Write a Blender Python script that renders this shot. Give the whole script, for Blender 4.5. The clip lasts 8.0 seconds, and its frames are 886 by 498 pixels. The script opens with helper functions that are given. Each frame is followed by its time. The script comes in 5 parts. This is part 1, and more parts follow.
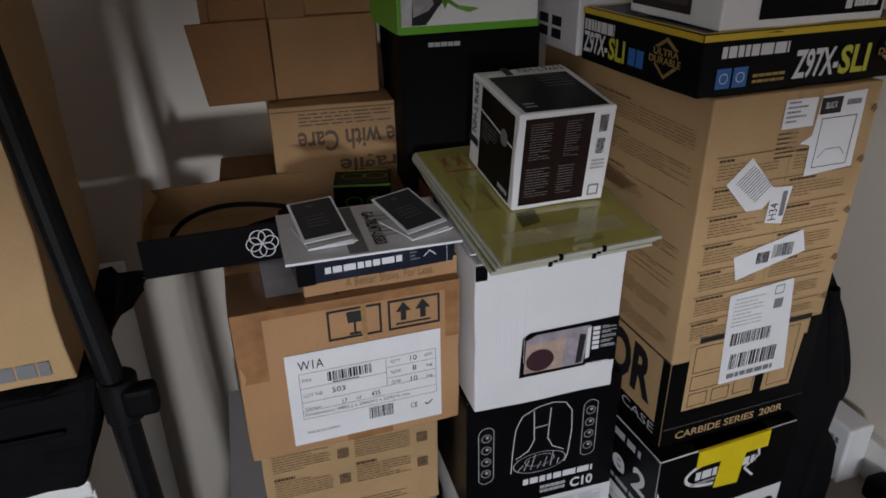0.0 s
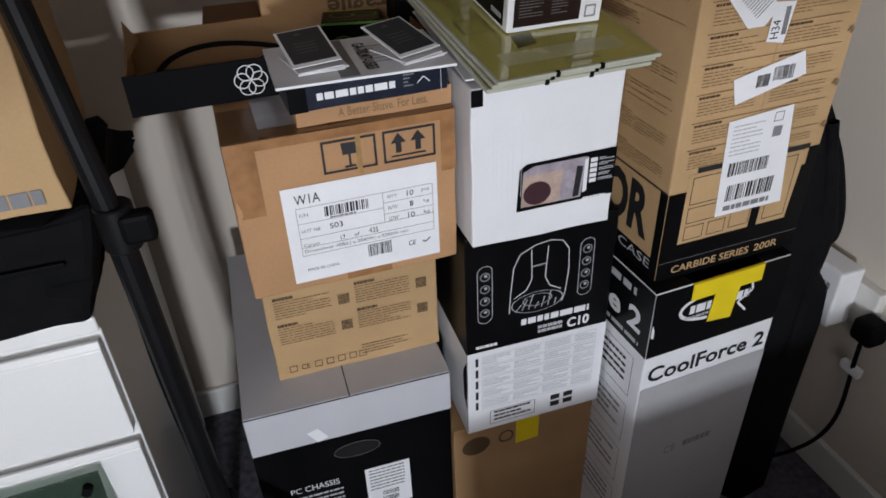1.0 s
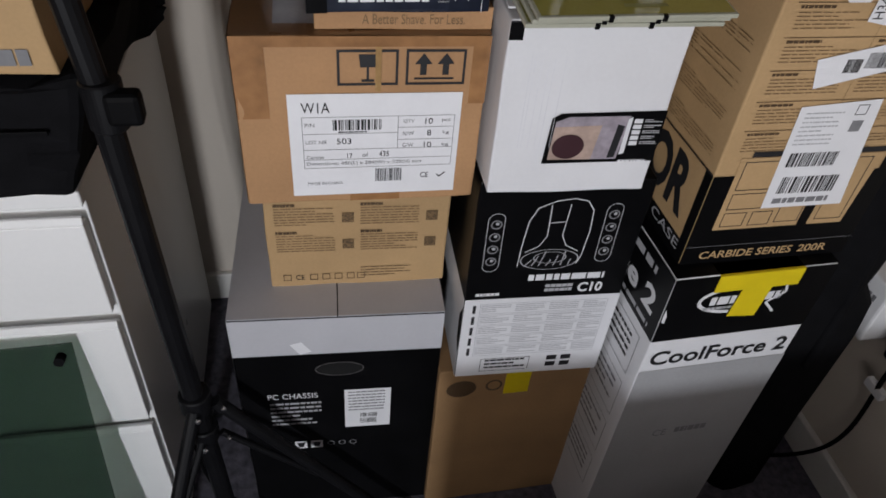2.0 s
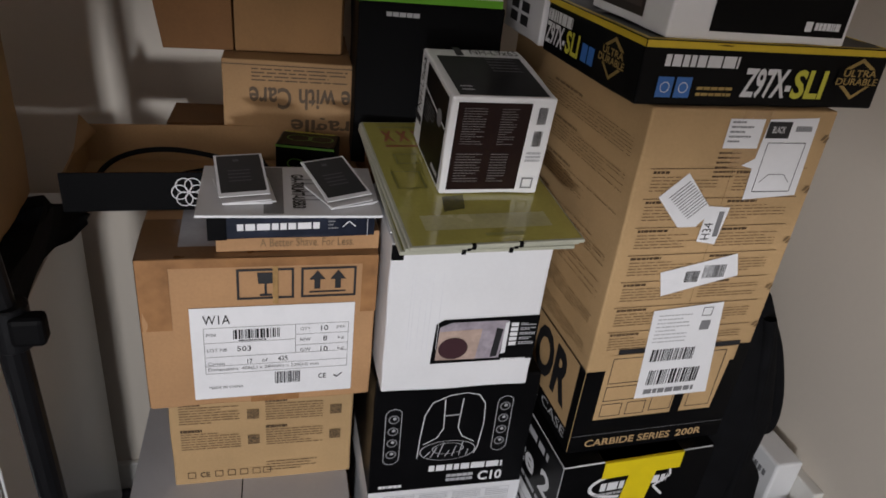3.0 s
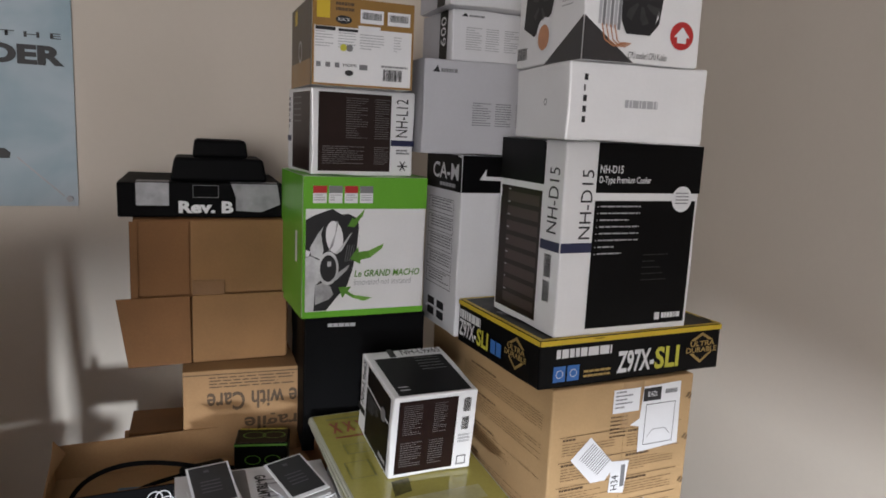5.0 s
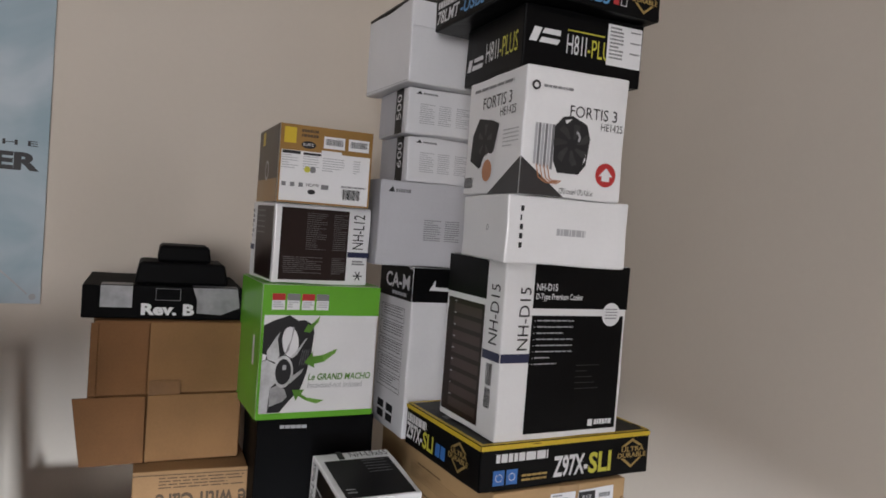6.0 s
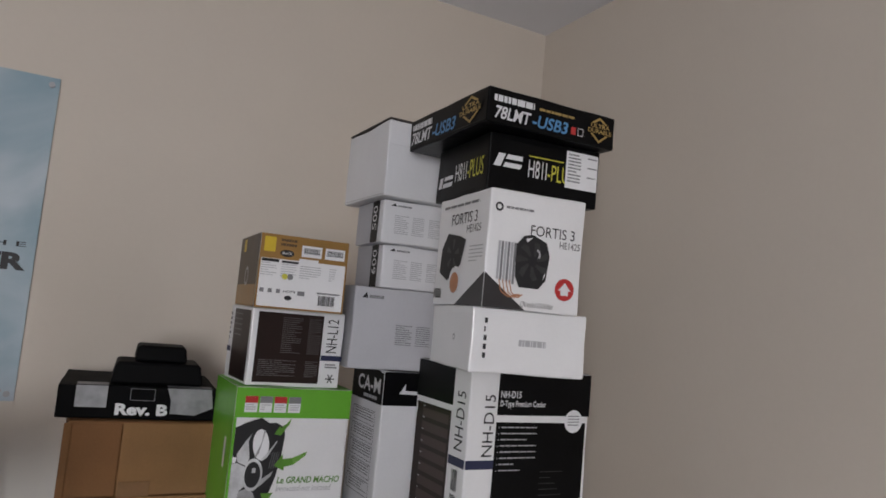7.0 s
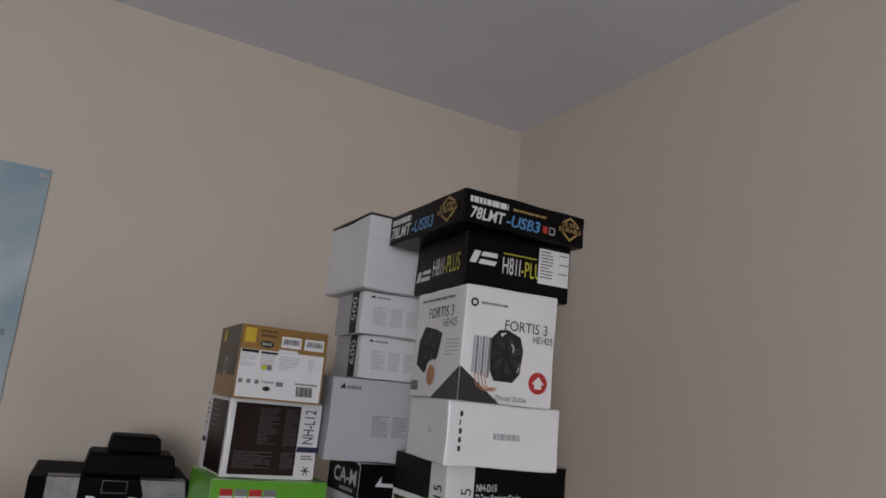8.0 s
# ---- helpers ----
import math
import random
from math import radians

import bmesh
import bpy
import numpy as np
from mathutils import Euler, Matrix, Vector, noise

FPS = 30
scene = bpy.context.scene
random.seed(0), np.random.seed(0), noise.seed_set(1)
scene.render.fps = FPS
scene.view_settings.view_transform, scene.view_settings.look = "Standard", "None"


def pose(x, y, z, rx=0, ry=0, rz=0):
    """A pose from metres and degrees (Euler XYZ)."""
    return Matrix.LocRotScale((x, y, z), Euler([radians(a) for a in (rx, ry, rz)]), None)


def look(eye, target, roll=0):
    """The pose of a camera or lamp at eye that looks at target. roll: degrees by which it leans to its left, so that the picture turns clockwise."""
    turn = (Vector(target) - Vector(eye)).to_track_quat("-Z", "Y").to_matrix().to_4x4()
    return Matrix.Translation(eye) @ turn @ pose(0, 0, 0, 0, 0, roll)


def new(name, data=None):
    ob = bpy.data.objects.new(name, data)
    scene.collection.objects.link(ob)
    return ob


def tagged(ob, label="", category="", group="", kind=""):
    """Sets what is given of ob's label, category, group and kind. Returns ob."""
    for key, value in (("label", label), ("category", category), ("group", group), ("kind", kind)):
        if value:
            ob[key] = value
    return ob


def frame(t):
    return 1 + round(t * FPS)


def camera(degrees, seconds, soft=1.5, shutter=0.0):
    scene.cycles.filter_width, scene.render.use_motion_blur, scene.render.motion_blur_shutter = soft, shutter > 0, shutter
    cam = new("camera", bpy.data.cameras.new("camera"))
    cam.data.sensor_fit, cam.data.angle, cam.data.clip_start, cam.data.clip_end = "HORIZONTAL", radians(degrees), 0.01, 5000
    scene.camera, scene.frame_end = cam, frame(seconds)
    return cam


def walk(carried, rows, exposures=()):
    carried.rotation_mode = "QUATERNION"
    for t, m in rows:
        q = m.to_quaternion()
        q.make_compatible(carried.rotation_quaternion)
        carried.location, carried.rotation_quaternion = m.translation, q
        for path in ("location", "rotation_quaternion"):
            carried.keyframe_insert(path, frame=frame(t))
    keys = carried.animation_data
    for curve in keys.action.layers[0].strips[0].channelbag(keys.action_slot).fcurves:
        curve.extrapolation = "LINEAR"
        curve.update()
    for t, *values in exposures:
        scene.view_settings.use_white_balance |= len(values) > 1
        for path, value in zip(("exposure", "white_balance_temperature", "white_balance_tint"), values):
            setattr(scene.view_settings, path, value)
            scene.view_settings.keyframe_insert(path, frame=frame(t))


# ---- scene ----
cam = camera(64.5, 8.0, soft=1.7)
PATH = [
    (0.0, (0.085, 0.021, 1.446), (0.363, 0.870, 0.997), -0.8),
    (0.5, (0.094, 0.007, 1.433), (0.387, 0.838, 0.960), -2.1),
    (1.0, (0.067, -0.017, 1.357), (0.329, 0.768, 0.796), -2.2),
    (1.2, (0.068, -0.011, 1.337), (0.325, 0.777, 0.777), 0.9),
    (2.3, (0.171, 0.051, 1.347), (0.343, 0.763, 0.666), 6.0),
    (2.5, (0.182, 0.048, 1.350), (0.384, 0.776, 0.695), 6.6),
    (3.0, (0.194, 0.004, 1.440), (0.458, 0.845, 0.967), 6.8),
    (3.5, (0.177, -0.035, 1.488), (0.474, 0.841, 1.108), 5.4),
    (4.0, (0.144, -0.060, 1.521), (0.460, 0.836, 1.210), 4.1),
    (4.5, (0.118, -0.085, 1.559), (0.473, 0.821, 1.325), 3.2),
    (5.0, (0.107, -0.117, 1.585), (0.498, 0.788, 1.418), 2.7),
    (5.2, (0.099, -0.126, 1.599), (0.507, 0.775, 1.454), 2.8),
    (6.3, (0.074, -0.216, 1.625), (0.529, 0.674, 1.631), 4.6),
    (6.5, (0.071, -0.223, 1.626), (0.531, 0.664, 1.654), 4.6),
    (7.0, (0.067, -0.257, 1.655), (0.525, 0.627, 1.750), 5.3),
    (7.5, (0.048, -0.294, 1.666), (0.499, 0.574, 1.872), 5.4),
    (8.0, (0.048, -0.295, 1.669), (0.514, 0.565, 1.881), 5.7),
]
EXPOSURES = [
    (0.0, -1.45, 6500, 13), (0.5, -1.0, 6450, 13), (1.0, -0.9, 6450, 13), (2.5, -1.25, 6800, 14), (3.0, -1.1, 6850, 14), (3.5, -1.0, 6800, 14),
    (4.0, -0.65, 6700, 13), (4.5, -0.2, 6600, 12), (5.0, -0.2, 6500, 12), (6.5, -0.1, 6400, 12), (7.0, -0.2, 6300, 12), (7.5, -0.25, 6250, 12), (8.0, -0.45, 6250, 12),
]
walk(cam, [(t, look(eye, target, roll)) for t, eye, target, roll in PATH], EXPOSURES)

# ---- light ----
world = bpy.data.worlds.new("world")
scene.world = world
world.use_nodes = True
wn = world.node_tree
sky = wn.nodes.new("ShaderNodeTexSky")
sky.sky_type, sky.sun_disc = "NISHITA", False
sky.sun_elevation, sky.sun_rotation = radians(35), radians(200)
wn.links.new(sky.outputs[0], wn.nodes["Background"].inputs[0])
wn.nodes["Background"].inputs[1].default_value = 0.1


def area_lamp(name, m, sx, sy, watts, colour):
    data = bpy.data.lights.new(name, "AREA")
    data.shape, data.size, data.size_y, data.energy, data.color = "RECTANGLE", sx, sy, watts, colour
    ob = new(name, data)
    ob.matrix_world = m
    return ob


# daylight of the unseen window behind the camera
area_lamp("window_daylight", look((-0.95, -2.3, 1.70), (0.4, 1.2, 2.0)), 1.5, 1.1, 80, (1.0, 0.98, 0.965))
# small cool lamp added for the low glow; no such fitting is seen
area_lamp("added_cool_lamp", look((-0.26, -1.60, 0.985), (0.7, 0.7, 0.85)), 0.11, 0.10, 70, (0.86, 0.93, 1.0))

# ---- materials ----
MATS = {}


def material(name, colour, rough=0.6, metal=0.0, vary=0.12, scale=14.0, bump=0.15, fine=180.0, spec=0.4, coat=0.0, alpha=1.0):
    """A procedural surface: base colour mottled at two scales, with fine relief."""
    if name in MATS:
        return MATS[name]
    m = bpy.data.materials.new(name)
    m.use_nodes = True
    n, l = m.node_tree.nodes, m.node_tree.links
    b = n["Principled BSDF"]
    co = n.new("ShaderNodeTexCoord")
    big = n.new("ShaderNodeTexNoise")
    big.inputs["Scale"].default_value, big.inputs["Detail"].default_value = scale, 5
    small = n.new("ShaderNodeTexNoise")
    small.inputs["Scale"].default_value, small.inputs["Detail"].default_value = fine, 3
    l.new(co.outputs["Object"], big.inputs["Vector"])
    l.new(co.outputs["Object"], small.inputs["Vector"])
    add = n.new("ShaderNodeMath")
    add.operation = "MULTIPLY_ADD"
    add.inputs[1].default_value = 0.35
    l.new(small.outputs["Fac"], add.inputs[0])
    l.new(big.outputs["Fac"], add.inputs[2])
    ramp = n.new("ShaderNodeMapRange")
    ramp.inputs["From Min"].default_value, ramp.inputs["From Max"].default_value = 0.45, 0.9
    ramp.inputs["To Min"].default_value, ramp.inputs["To Max"].default_value = 1 - vary, 1 + vary * 0.6
    l.new(add.outputs[0], ramp.inputs["Value"])
    mul = n.new("ShaderNodeVectorMath")
    mul.operation = "SCALE"
    mul.inputs[0].default_value = colour
    l.new(ramp.outputs[0], mul.inputs["Scale"])
    l.new(mul.outputs[0], b.inputs["Base Color"])
    b.inputs["Metallic"].default_value = metal
    b.inputs["Specular IOR Level"].default_value = spec
    b.inputs["Coat Weight"].default_value = coat
    rr = n.new("ShaderNodeMapRange")
    rr.inputs["To Min"].default_value, rr.inputs["To Max"].default_value = max(0.02, rough - 0.08), min(1.0, rough + 0.1)
    l.new(big.outputs["Fac"], rr.inputs["Value"])
    l.new(rr.outputs[0], b.inputs["Roughness"])
    if bump:
        bp = n.new("ShaderNodeBump")
        bp.inputs["Strength"].default_value, bp.inputs["Distance"].default_value = bump, 0.002
        l.new(add.outputs[0], bp.inputs["Height"])
        l.new(bp.outputs[0], b.inputs["Normal"])
    MATS[name] = m
    return m


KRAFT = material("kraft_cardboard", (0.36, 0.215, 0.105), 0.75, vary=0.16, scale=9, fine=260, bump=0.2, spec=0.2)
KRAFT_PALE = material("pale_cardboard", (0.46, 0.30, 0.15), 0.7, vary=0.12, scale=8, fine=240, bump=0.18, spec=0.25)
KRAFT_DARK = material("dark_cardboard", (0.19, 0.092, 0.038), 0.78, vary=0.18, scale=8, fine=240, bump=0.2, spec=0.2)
KRAFT_MID = material("mid_brown_cardboard", (0.25, 0.135, 0.058), 0.75, vary=0.14, scale=8, fine=240, bump=0.2, spec=0.2)
KRAFT_ORANGE = material("orange_cardboard", (0.42, 0.235, 0.115), 0.68, vary=0.16, scale=7, fine=240, bump=0.2, spec=0.25)
WHITE_CARD = material("white_card", (0.72, 0.72, 0.74), 0.45, vary=0.05, scale=10, bump=0.05)
WHITE_GLOSS = material("glossy_white_card", (0.78, 0.78, 0.79), 0.3, vary=0.04, scale=10, bump=0.04, coat=0.2)
GREY_CARD = material("grey_card", (0.42, 0.42, 0.45), 0.5, vary=0.08, scale=10, bump=0.06)
SILVER_CARD = material("silver_grey_card", (0.5, 0.5, 0.53), 0.45, vary=0.06, scale=10, bump=0.06)
BLACK_CARD = material("black_card", (0.004, 0.004, 0.0045), 0.32, vary=0.3, scale=10, bump=0.05, spec=0.09)
BLACK_MATTE = material("matte_black_card", (0.0035, 0.0035, 0.004), 0.6, vary=0.3, scale=10, bump=0.08, spec=0.05)
BROWN_BLACK = material("brown_black_print", (0.018, 0.009, 0.008), 0.32, vary=0.2, scale=9, bump=0.04, spec=0.25)
PAPER = material("white_label_paper", (0.76, 0.76, 0.78), 0.5, vary=0.04, scale=20, bump=0.05)
INK = material("black_ink", (0.015, 0.015, 0.017), 0.5, vary=0.2, bump=0)
INK_GREY = material("grey_ink", (0.2, 0.2, 0.21), 0.55, vary=0.15, bump=0)
INK_PALE = material("pale_grey_ink", (0.42, 0.42, 0.44), 0.5, vary=0.1, bump=0)
INK_DIM = material("dim_grey_ink", (0.15, 0.14, 0.14), 0.5, vary=0.15, bump=0)
INK_FAINT = material("faint_brown_ink", (0.20, 0.125, 0.06), 0.65, vary=0.15, bump=0)
INK_WHITE = material("white_ink", (0.72, 0.72, 0.74), 0.45, vary=0.06, bump=0)
INK_BROWN = material("brown_ink", (0.10, 0.06, 0.03), 0.6, vary=0.2, bump=0)
NAVY = material("navy_print", (0.02, 0.025, 0.07), 0.4, vary=0.1, bump=0)
BLUE = material("blue_print", (0.04, 0.16, 0.48), 0.4, vary=0.15, bump=0)
YELLOW = material("yellow_print", (0.62, 0.44, 0.03), 0.4, vary=0.08, bump=0.02)
LIME = material("yellow_green_print", (0.55, 0.52, 0.06), 0.4, vary=0.08, bump=0)
GOLD = material("gold_print", (0.42, 0.29, 0.10), 0.35, metal=0.3, vary=0.25, scale=40, bump=0)
SKY = material("light_blue_print", (0.10, 0.27, 0.52), 0.4, vary=0.25, scale=60, bump=0)
GREEN = material("green_card", (0.13, 0.40, 0.03), 0.35, vary=0.06, bump=0.03)
GREEN_INK = material("green_ink", (0.10, 0.26, 0.03), 0.45, vary=0.2, scale=20, bump=0)
RED = material("red_print", (0.45, 0.03, 0.03), 0.4, vary=0.08, bump=0)
TAPE_YELLOW = material("yellow_tape", (0.72, 0.55, 0.01), 0.5, vary=0.06, scale=30, bump=0.1)
TAPE_BROWN = material("brown_packing_tape", (0.20, 0.105, 0.045), 0.28, vary=0.2, scale=16, bump=0.1, coat=0.3)
TAPE_AMBER = material("amber_packing_tape", (0.33, 0.165, 0.07), 0.22, vary=0.3, scale=22, fine=70, bump=0.5, coat=0.5)
TAPE_SILVER = material("silver_duct_tape", (0.26, 0.26, 0.27), 0.45, metal=0.4, vary=0.25, scale=40, fine=90, bump=0.6)
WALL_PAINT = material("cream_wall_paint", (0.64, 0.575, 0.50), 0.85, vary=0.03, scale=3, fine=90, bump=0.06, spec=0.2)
# for the two unseen walls, dark only to weaken light bounced into the room
BACK_PAINT = material("bounce_cut_paint", (0.20, 0.18, 0.16), 0.85, vary=0.03, scale=3, fine=90, bump=0.06, spec=0.2)
CEIL_PAINT = material("white_ceiling_paint", (0.82, 0.83, 0.88), 0.9, vary=0.02, scale=4, bump=0.04, spec=0.15)
GLOSS_PAINT = material("white_gloss_paint", (0.72, 0.70, 0.66), 0.35, vary=0.04, scale=6, bump=0.05)
CARPET = material("dark_grey_carpet", (0.10, 0.095, 0.115), 0.95, vary=0.5, scale=60, fine=500, bump=1.0, spec=0.1)
FURNITURE = material("white_lacquered_board", (0.80, 0.80, 0.79), 0.3, vary=0.03, scale=5, bump=0.02)
STAND = material("black_stand_metal", (0.005, 0.005, 0.006), 0.45, vary=0.3, scale=30, bump=0.05, spec=0.2)
PLASTIC = material("black_plastic", (0.0035, 0.0035, 0.004), 0.55, vary=0.25, scale=20, bump=0.1, spec=0.06)
FABRIC = material("black_fabric", (0.006, 0.006, 0.007), 0.9, vary=0.35, scale=30, fine=600, bump=0.7, spec=0.08)
CHROME = material("bright_metal", (0.6, 0.6, 0.62), 0.25, metal=1.0, vary=0.1, bump=0)
BLADE = material("pale_fan_print", (0.55, 0.56, 0.57), 0.4, vary=0.3, scale=25, bump=0)
COPPER = material("copper_print", (0.45, 0.20, 0.10), 0.4, vary=0.2, bump=0)
SHEET_YELLOW = material("yellow_print_sheet", (0.42, 0.38, 0.10), 0.12, vary=0.15, scale=9, bump=0.02, coat=0.8)
SHEET_RED = material("faded_red_print", (0.32, 0.10, 0.05), 0.3, vary=0.2, bump=0)
SHEET_GREEN = material("olive_print", (0.25, 0.24, 0.06), 0.3, vary=0.3, bump=0)
POSTER_BLUE = material("poster_print", (0.36, 0.45, 0.52), 0.5, vary=0.2, scale=3.0, fine=12, bump=0.02)
# cloudy teal and white print
pn, pl = POSTER_BLUE.node_tree.nodes, POSTER_BLUE.node_tree.links
pco, pno, pra = pn.new("ShaderNodeTexCoord"), pn.new("ShaderNodeTexNoise"), pn.new("ShaderNodeValToRGB")
pno.inputs["Scale"].default_value, pno.inputs["Detail"].default_value, pno.inputs["Distortion"].default_value = 4.5, 4, 0.6
pra.color_ramp.elements[0].position, pra.color_ramp.elements[0].color = 0.34, (0.25, 0.36, 0.42, 1)
pra.color_ramp.elements[1].position, pra.color_ramp.elements[1].color = 0.62, (0.46, 0.53, 0.58, 1)
pl.new(pco.outputs["Object"], pno.inputs["Vector"])
pl.new(pno.outputs["Fac"], pra.inputs["Fac"])
pl.new(pra.outputs["Color"], pn["Principled BSDF"].inputs["Base Color"])

# ---- helpers for building ----


def mesh_object(name, bm, mat, parent=None, label="", smooth=False):
    me = bpy.data.meshes.new(name)
    bm.to_mesh(me)
    bm.free()
    me.materials.append(mat)
    if smooth:
        me.polygons.foreach_set("use_smooth", [True] * len(me.polygons))
    ob = new(name, me)
    if parent:
        ob.parent = parent
    if label:
        ob["label"] = label
    return ob


part = mesh_object


def add_box(bm, x0, y0, z0, x1, y1, z1, bevel=0.0, seg=2, m=None):
    made = bmesh.ops.create_cube(bm, size=1.0)["verts"]
    t = Matrix.Translation(((x0 + x1) / 2, (y0 + y1) / 2, (z0 + z1) / 2)) @ Matrix.Diagonal((x1 - x0, y1 - y0, z1 - z0, 1))
    bmesh.ops.transform(bm, matrix=(m @ t) if m else t, verts=made)
    if bevel:
        edges = list({e for v in made for e in v.link_edges})
        bmesh.ops.bevel(bm, geom=edges, offset=bevel, segments=seg, affect="EDGES", profile=0.5)


def add_tube(bm, a, b, r, r2=None, n=14):
    a, b = Vector(a), Vector(b)
    made = bmesh.ops.create_cone(bm, cap_ends=True, segments=n, radius1=r, radius2=r if r2 is None else r2, depth=(b - a).length)["verts"]
    m = Matrix.Translation((a + b) / 2) @ (b - a).to_track_quat("Z", "Y").to_matrix().to_4x4()
    bmesh.ops.transform(bm, matrix=m, verts=made)


def cable(name, points, r, mat, label, category="cable", parent=None):
    cu = bpy.data.curves.new(name, "CURVE")
    cu.dimensions, cu.bevel_depth, cu.bevel_resolution = "3D", r, 3
    sp = cu.splines.new("NURBS")
    sp.points.add(len(points) - 1)
    for p, co in zip(sp.points, points):
        p.co = (*co, 1)
    sp.use_endpoint_u, sp.order_u = True, 4
    tmp = new("tmp", cu)
    me = bpy.data.meshes.new_from_object(tmp.evaluated_get(bpy.context.evaluated_depsgraph_get()))
    bpy.data.objects.remove(tmp)
    me.name = name
    me.materials.clear()
    me.materials.append(mat)
    me.polygons.foreach_set("use_smooth", [True] * len(me.polygons))
    ob = new(name, me)
    if parent:
        ob.parent = parent
    else:
        tagged(ob, label, category)
    return ob


class Box:
    """A packed box: a worn body with rounded edges, and the frame of each face for what is printed or stuck on it."""

    def __init__(self, name, x, y, z, yaw, w, d, h, mat, label, category="box", group="", wear=0.0012, tilt=0.0, bevel=0.0025, seam=False):
        self.w, self.d, self.h = w, d, h
        bm = bmesh.new()
        add_box(bm, 0, 0, 0, w, d, h)
        bmesh.ops.subdivide_edges(bm, edges=bm.edges[:], cuts=9, use_grid_fill=True)
        seed = Vector((x * 31, y * 17, z * 23))
        for v in bm.verts:
            c = v.co
            near = sum(1 for a, s in zip(c, (w, d, h)) if min(a, s - a) < 1e-5)
            k = wear * (1.6 if near >= 2 else 0.35)
            n = noise.noise_vector(c * 14 + seed)
            v.co = c + Vector((n.x, n.y, n.z)) * k
        ed = [e for e in bm.edges if len(e.link_faces) == 2 and e.calc_face_angle(0) > 1.0]
        bmesh.ops.bevel(bm, geom=ed, offset=bevel, segments=2, affect="EDGES", profile=0.5)
        self.ob = mesh_object(name, bm, mat)
        self.ob.matrix_world = pose(x, y, z, tilt, 0, yaw)
        tagged(self.ob, label, category, group)
        self.faces = {
            "front": (Vector((0, 0, 0)), Vector((w, 0, 0)), Vector((0, 0, h)), Vector((0, -1, 0))),
            "left": (Vector((0, d, 0)), Vector((0, -d, 0)), Vector((0, 0, h)), Vector((-1, 0, 0))),
            "right": (Vector((w, 0, 0)), Vector((0, d, 0)), Vector((0, 0, h)), Vector((1, 0, 0))),
            "top": (Vector((0, 0, h)), Vector((w, 0, 0)), Vector((0, d, 0)), Vector((0, 0, 1))),
            "back": (Vector((w, d, 0)), Vector((-w, 0, 0)), Vector((0, 0, h)), Vector((0, 1, 0))),
        }

    def at(self, face, u, v, lift):
        o, U, V, N = self.faces[face]
        return o + U * u + V * v + N * lift

    def polys(self, name, face, shapes, mat, layer=1, label="", thick=0.0):
        """Flat printed shapes, each a list of (u, v), as one part; thick makes a raised sticker."""
        lift = 0.0005 + 0.0004 * layer
        bm = bmesh.new()
        for shape in shapes:
            vs = [bm.verts.new(self.at(face, u, v, lift)) for u, v in shape]
            f = bm.faces.new(vs)
            f.normal_update()
            if f.normal.dot(self.faces[face][3]) < 0:
                f.normal_flip()
        if thick:
            made = bmesh.ops.extrude_face_region(bm, geom=bm.faces[:])
            bmesh.ops.translate(bm, vec=self.faces[face][3] * thick, verts=[g for g in made["geom"] if isinstance(g, bmesh.types.BMVert)])
        ob = part(name, bm, mat, self.ob, label)
        return tagged(ob, kind="stuff") if len(shapes) > 3 else ob

    def rect(self, name, face, u0, v0, u1, v1, mat, layer=1, label="", thick=0.0):
        return self.polys(name, face, [[(u0, v0), (u1, v0), (u1, v1), (u0, v1)]], mat, layer, label, thick)

    def frame_lines(self, name, face, u0, v0, u1, v1, t, mat, layer=2, label=""):
        o, U, V, N = self.faces[face]
        tu, tv = t / U.length, t / V.length
        r = [(u0, v0, u1, v0 + tv), (u0, v1 - tv, u1, v1), (u0, v0 + tv, u0 + tu, v1 - tv), (u1 - tu, v0 + tv, u1, v1 - tv)]
        return self.polys(name, face, [[(a, b), (c, b), (c, d), (a, d)] for a, b, c, d in r], mat, layer, label)

    def bars(self, name, face, u0, v0, u1, v1, rows, mat, layer=2, seed=1, fill=0.5, words=True, label=""):
        """Lines of unreadable print as short bars."""
        rnd = random.Random(seed)
        shapes, step = [], (v1 - v0) / rows
        for i in range(rows):
            top = v1 - i * step
            u = u0
            end = u1 if rnd.random() < 0.72 else u0 + (u1 - u0) * rnd.uniform(0.4, 0.9)
            while u < end - 0.004:
                w = (u1 - u0) * (rnd.uniform(0.06, 0.2) if words else 1.0)
                w = min(w, end - u)
                shapes.append([(u, top - step * fill), (u + w, top - step * fill), (u + w, top), (u, top)])
                u += w + (u1 - u0) * 0.022
        return self.polys(name, face, shapes, mat, layer, label)

    def barcode(self, face, u0, v0, u1, v1, mat=INK, layer=3, seed=1, name="barcode"):
        rnd = random.Random(seed)
        shapes, u, unit = [], u0, (u1 - u0) / 62
        while u < u1 - unit:
            w = unit * rnd.choice((1, 1, 2, 3))
            shapes.append([(u, v0), (min(u + w, u1), v0), (min(u + w, u1), v1), (u, v1)])
            u += w + unit * rnd.choice((1, 1, 2))
        return self.polys(name, face, shapes, mat, layer)

    def ring(self, name, face, u, v, r0, r1, mat, layer=2, n=32, a0=0.0, a1=360.0, squash=1.0):
        o, U, V, N = self.faces[face]
        shapes = []
        for i in range(n):
            a, b = radians(a0 + (a1 - a0) * i / n), radians(a0 + (a1 - a0) * (i + 1) / n)
            q = [(r1, a), (r1, b), (r0, b), (r0, a)] if r0 > 0 else [(r1, a), (r1, b), (0, a)]
            shapes.append([(u + r * squash * math.cos(t) / U.length, v + r * math.sin(t) / V.length) for r, t in q])
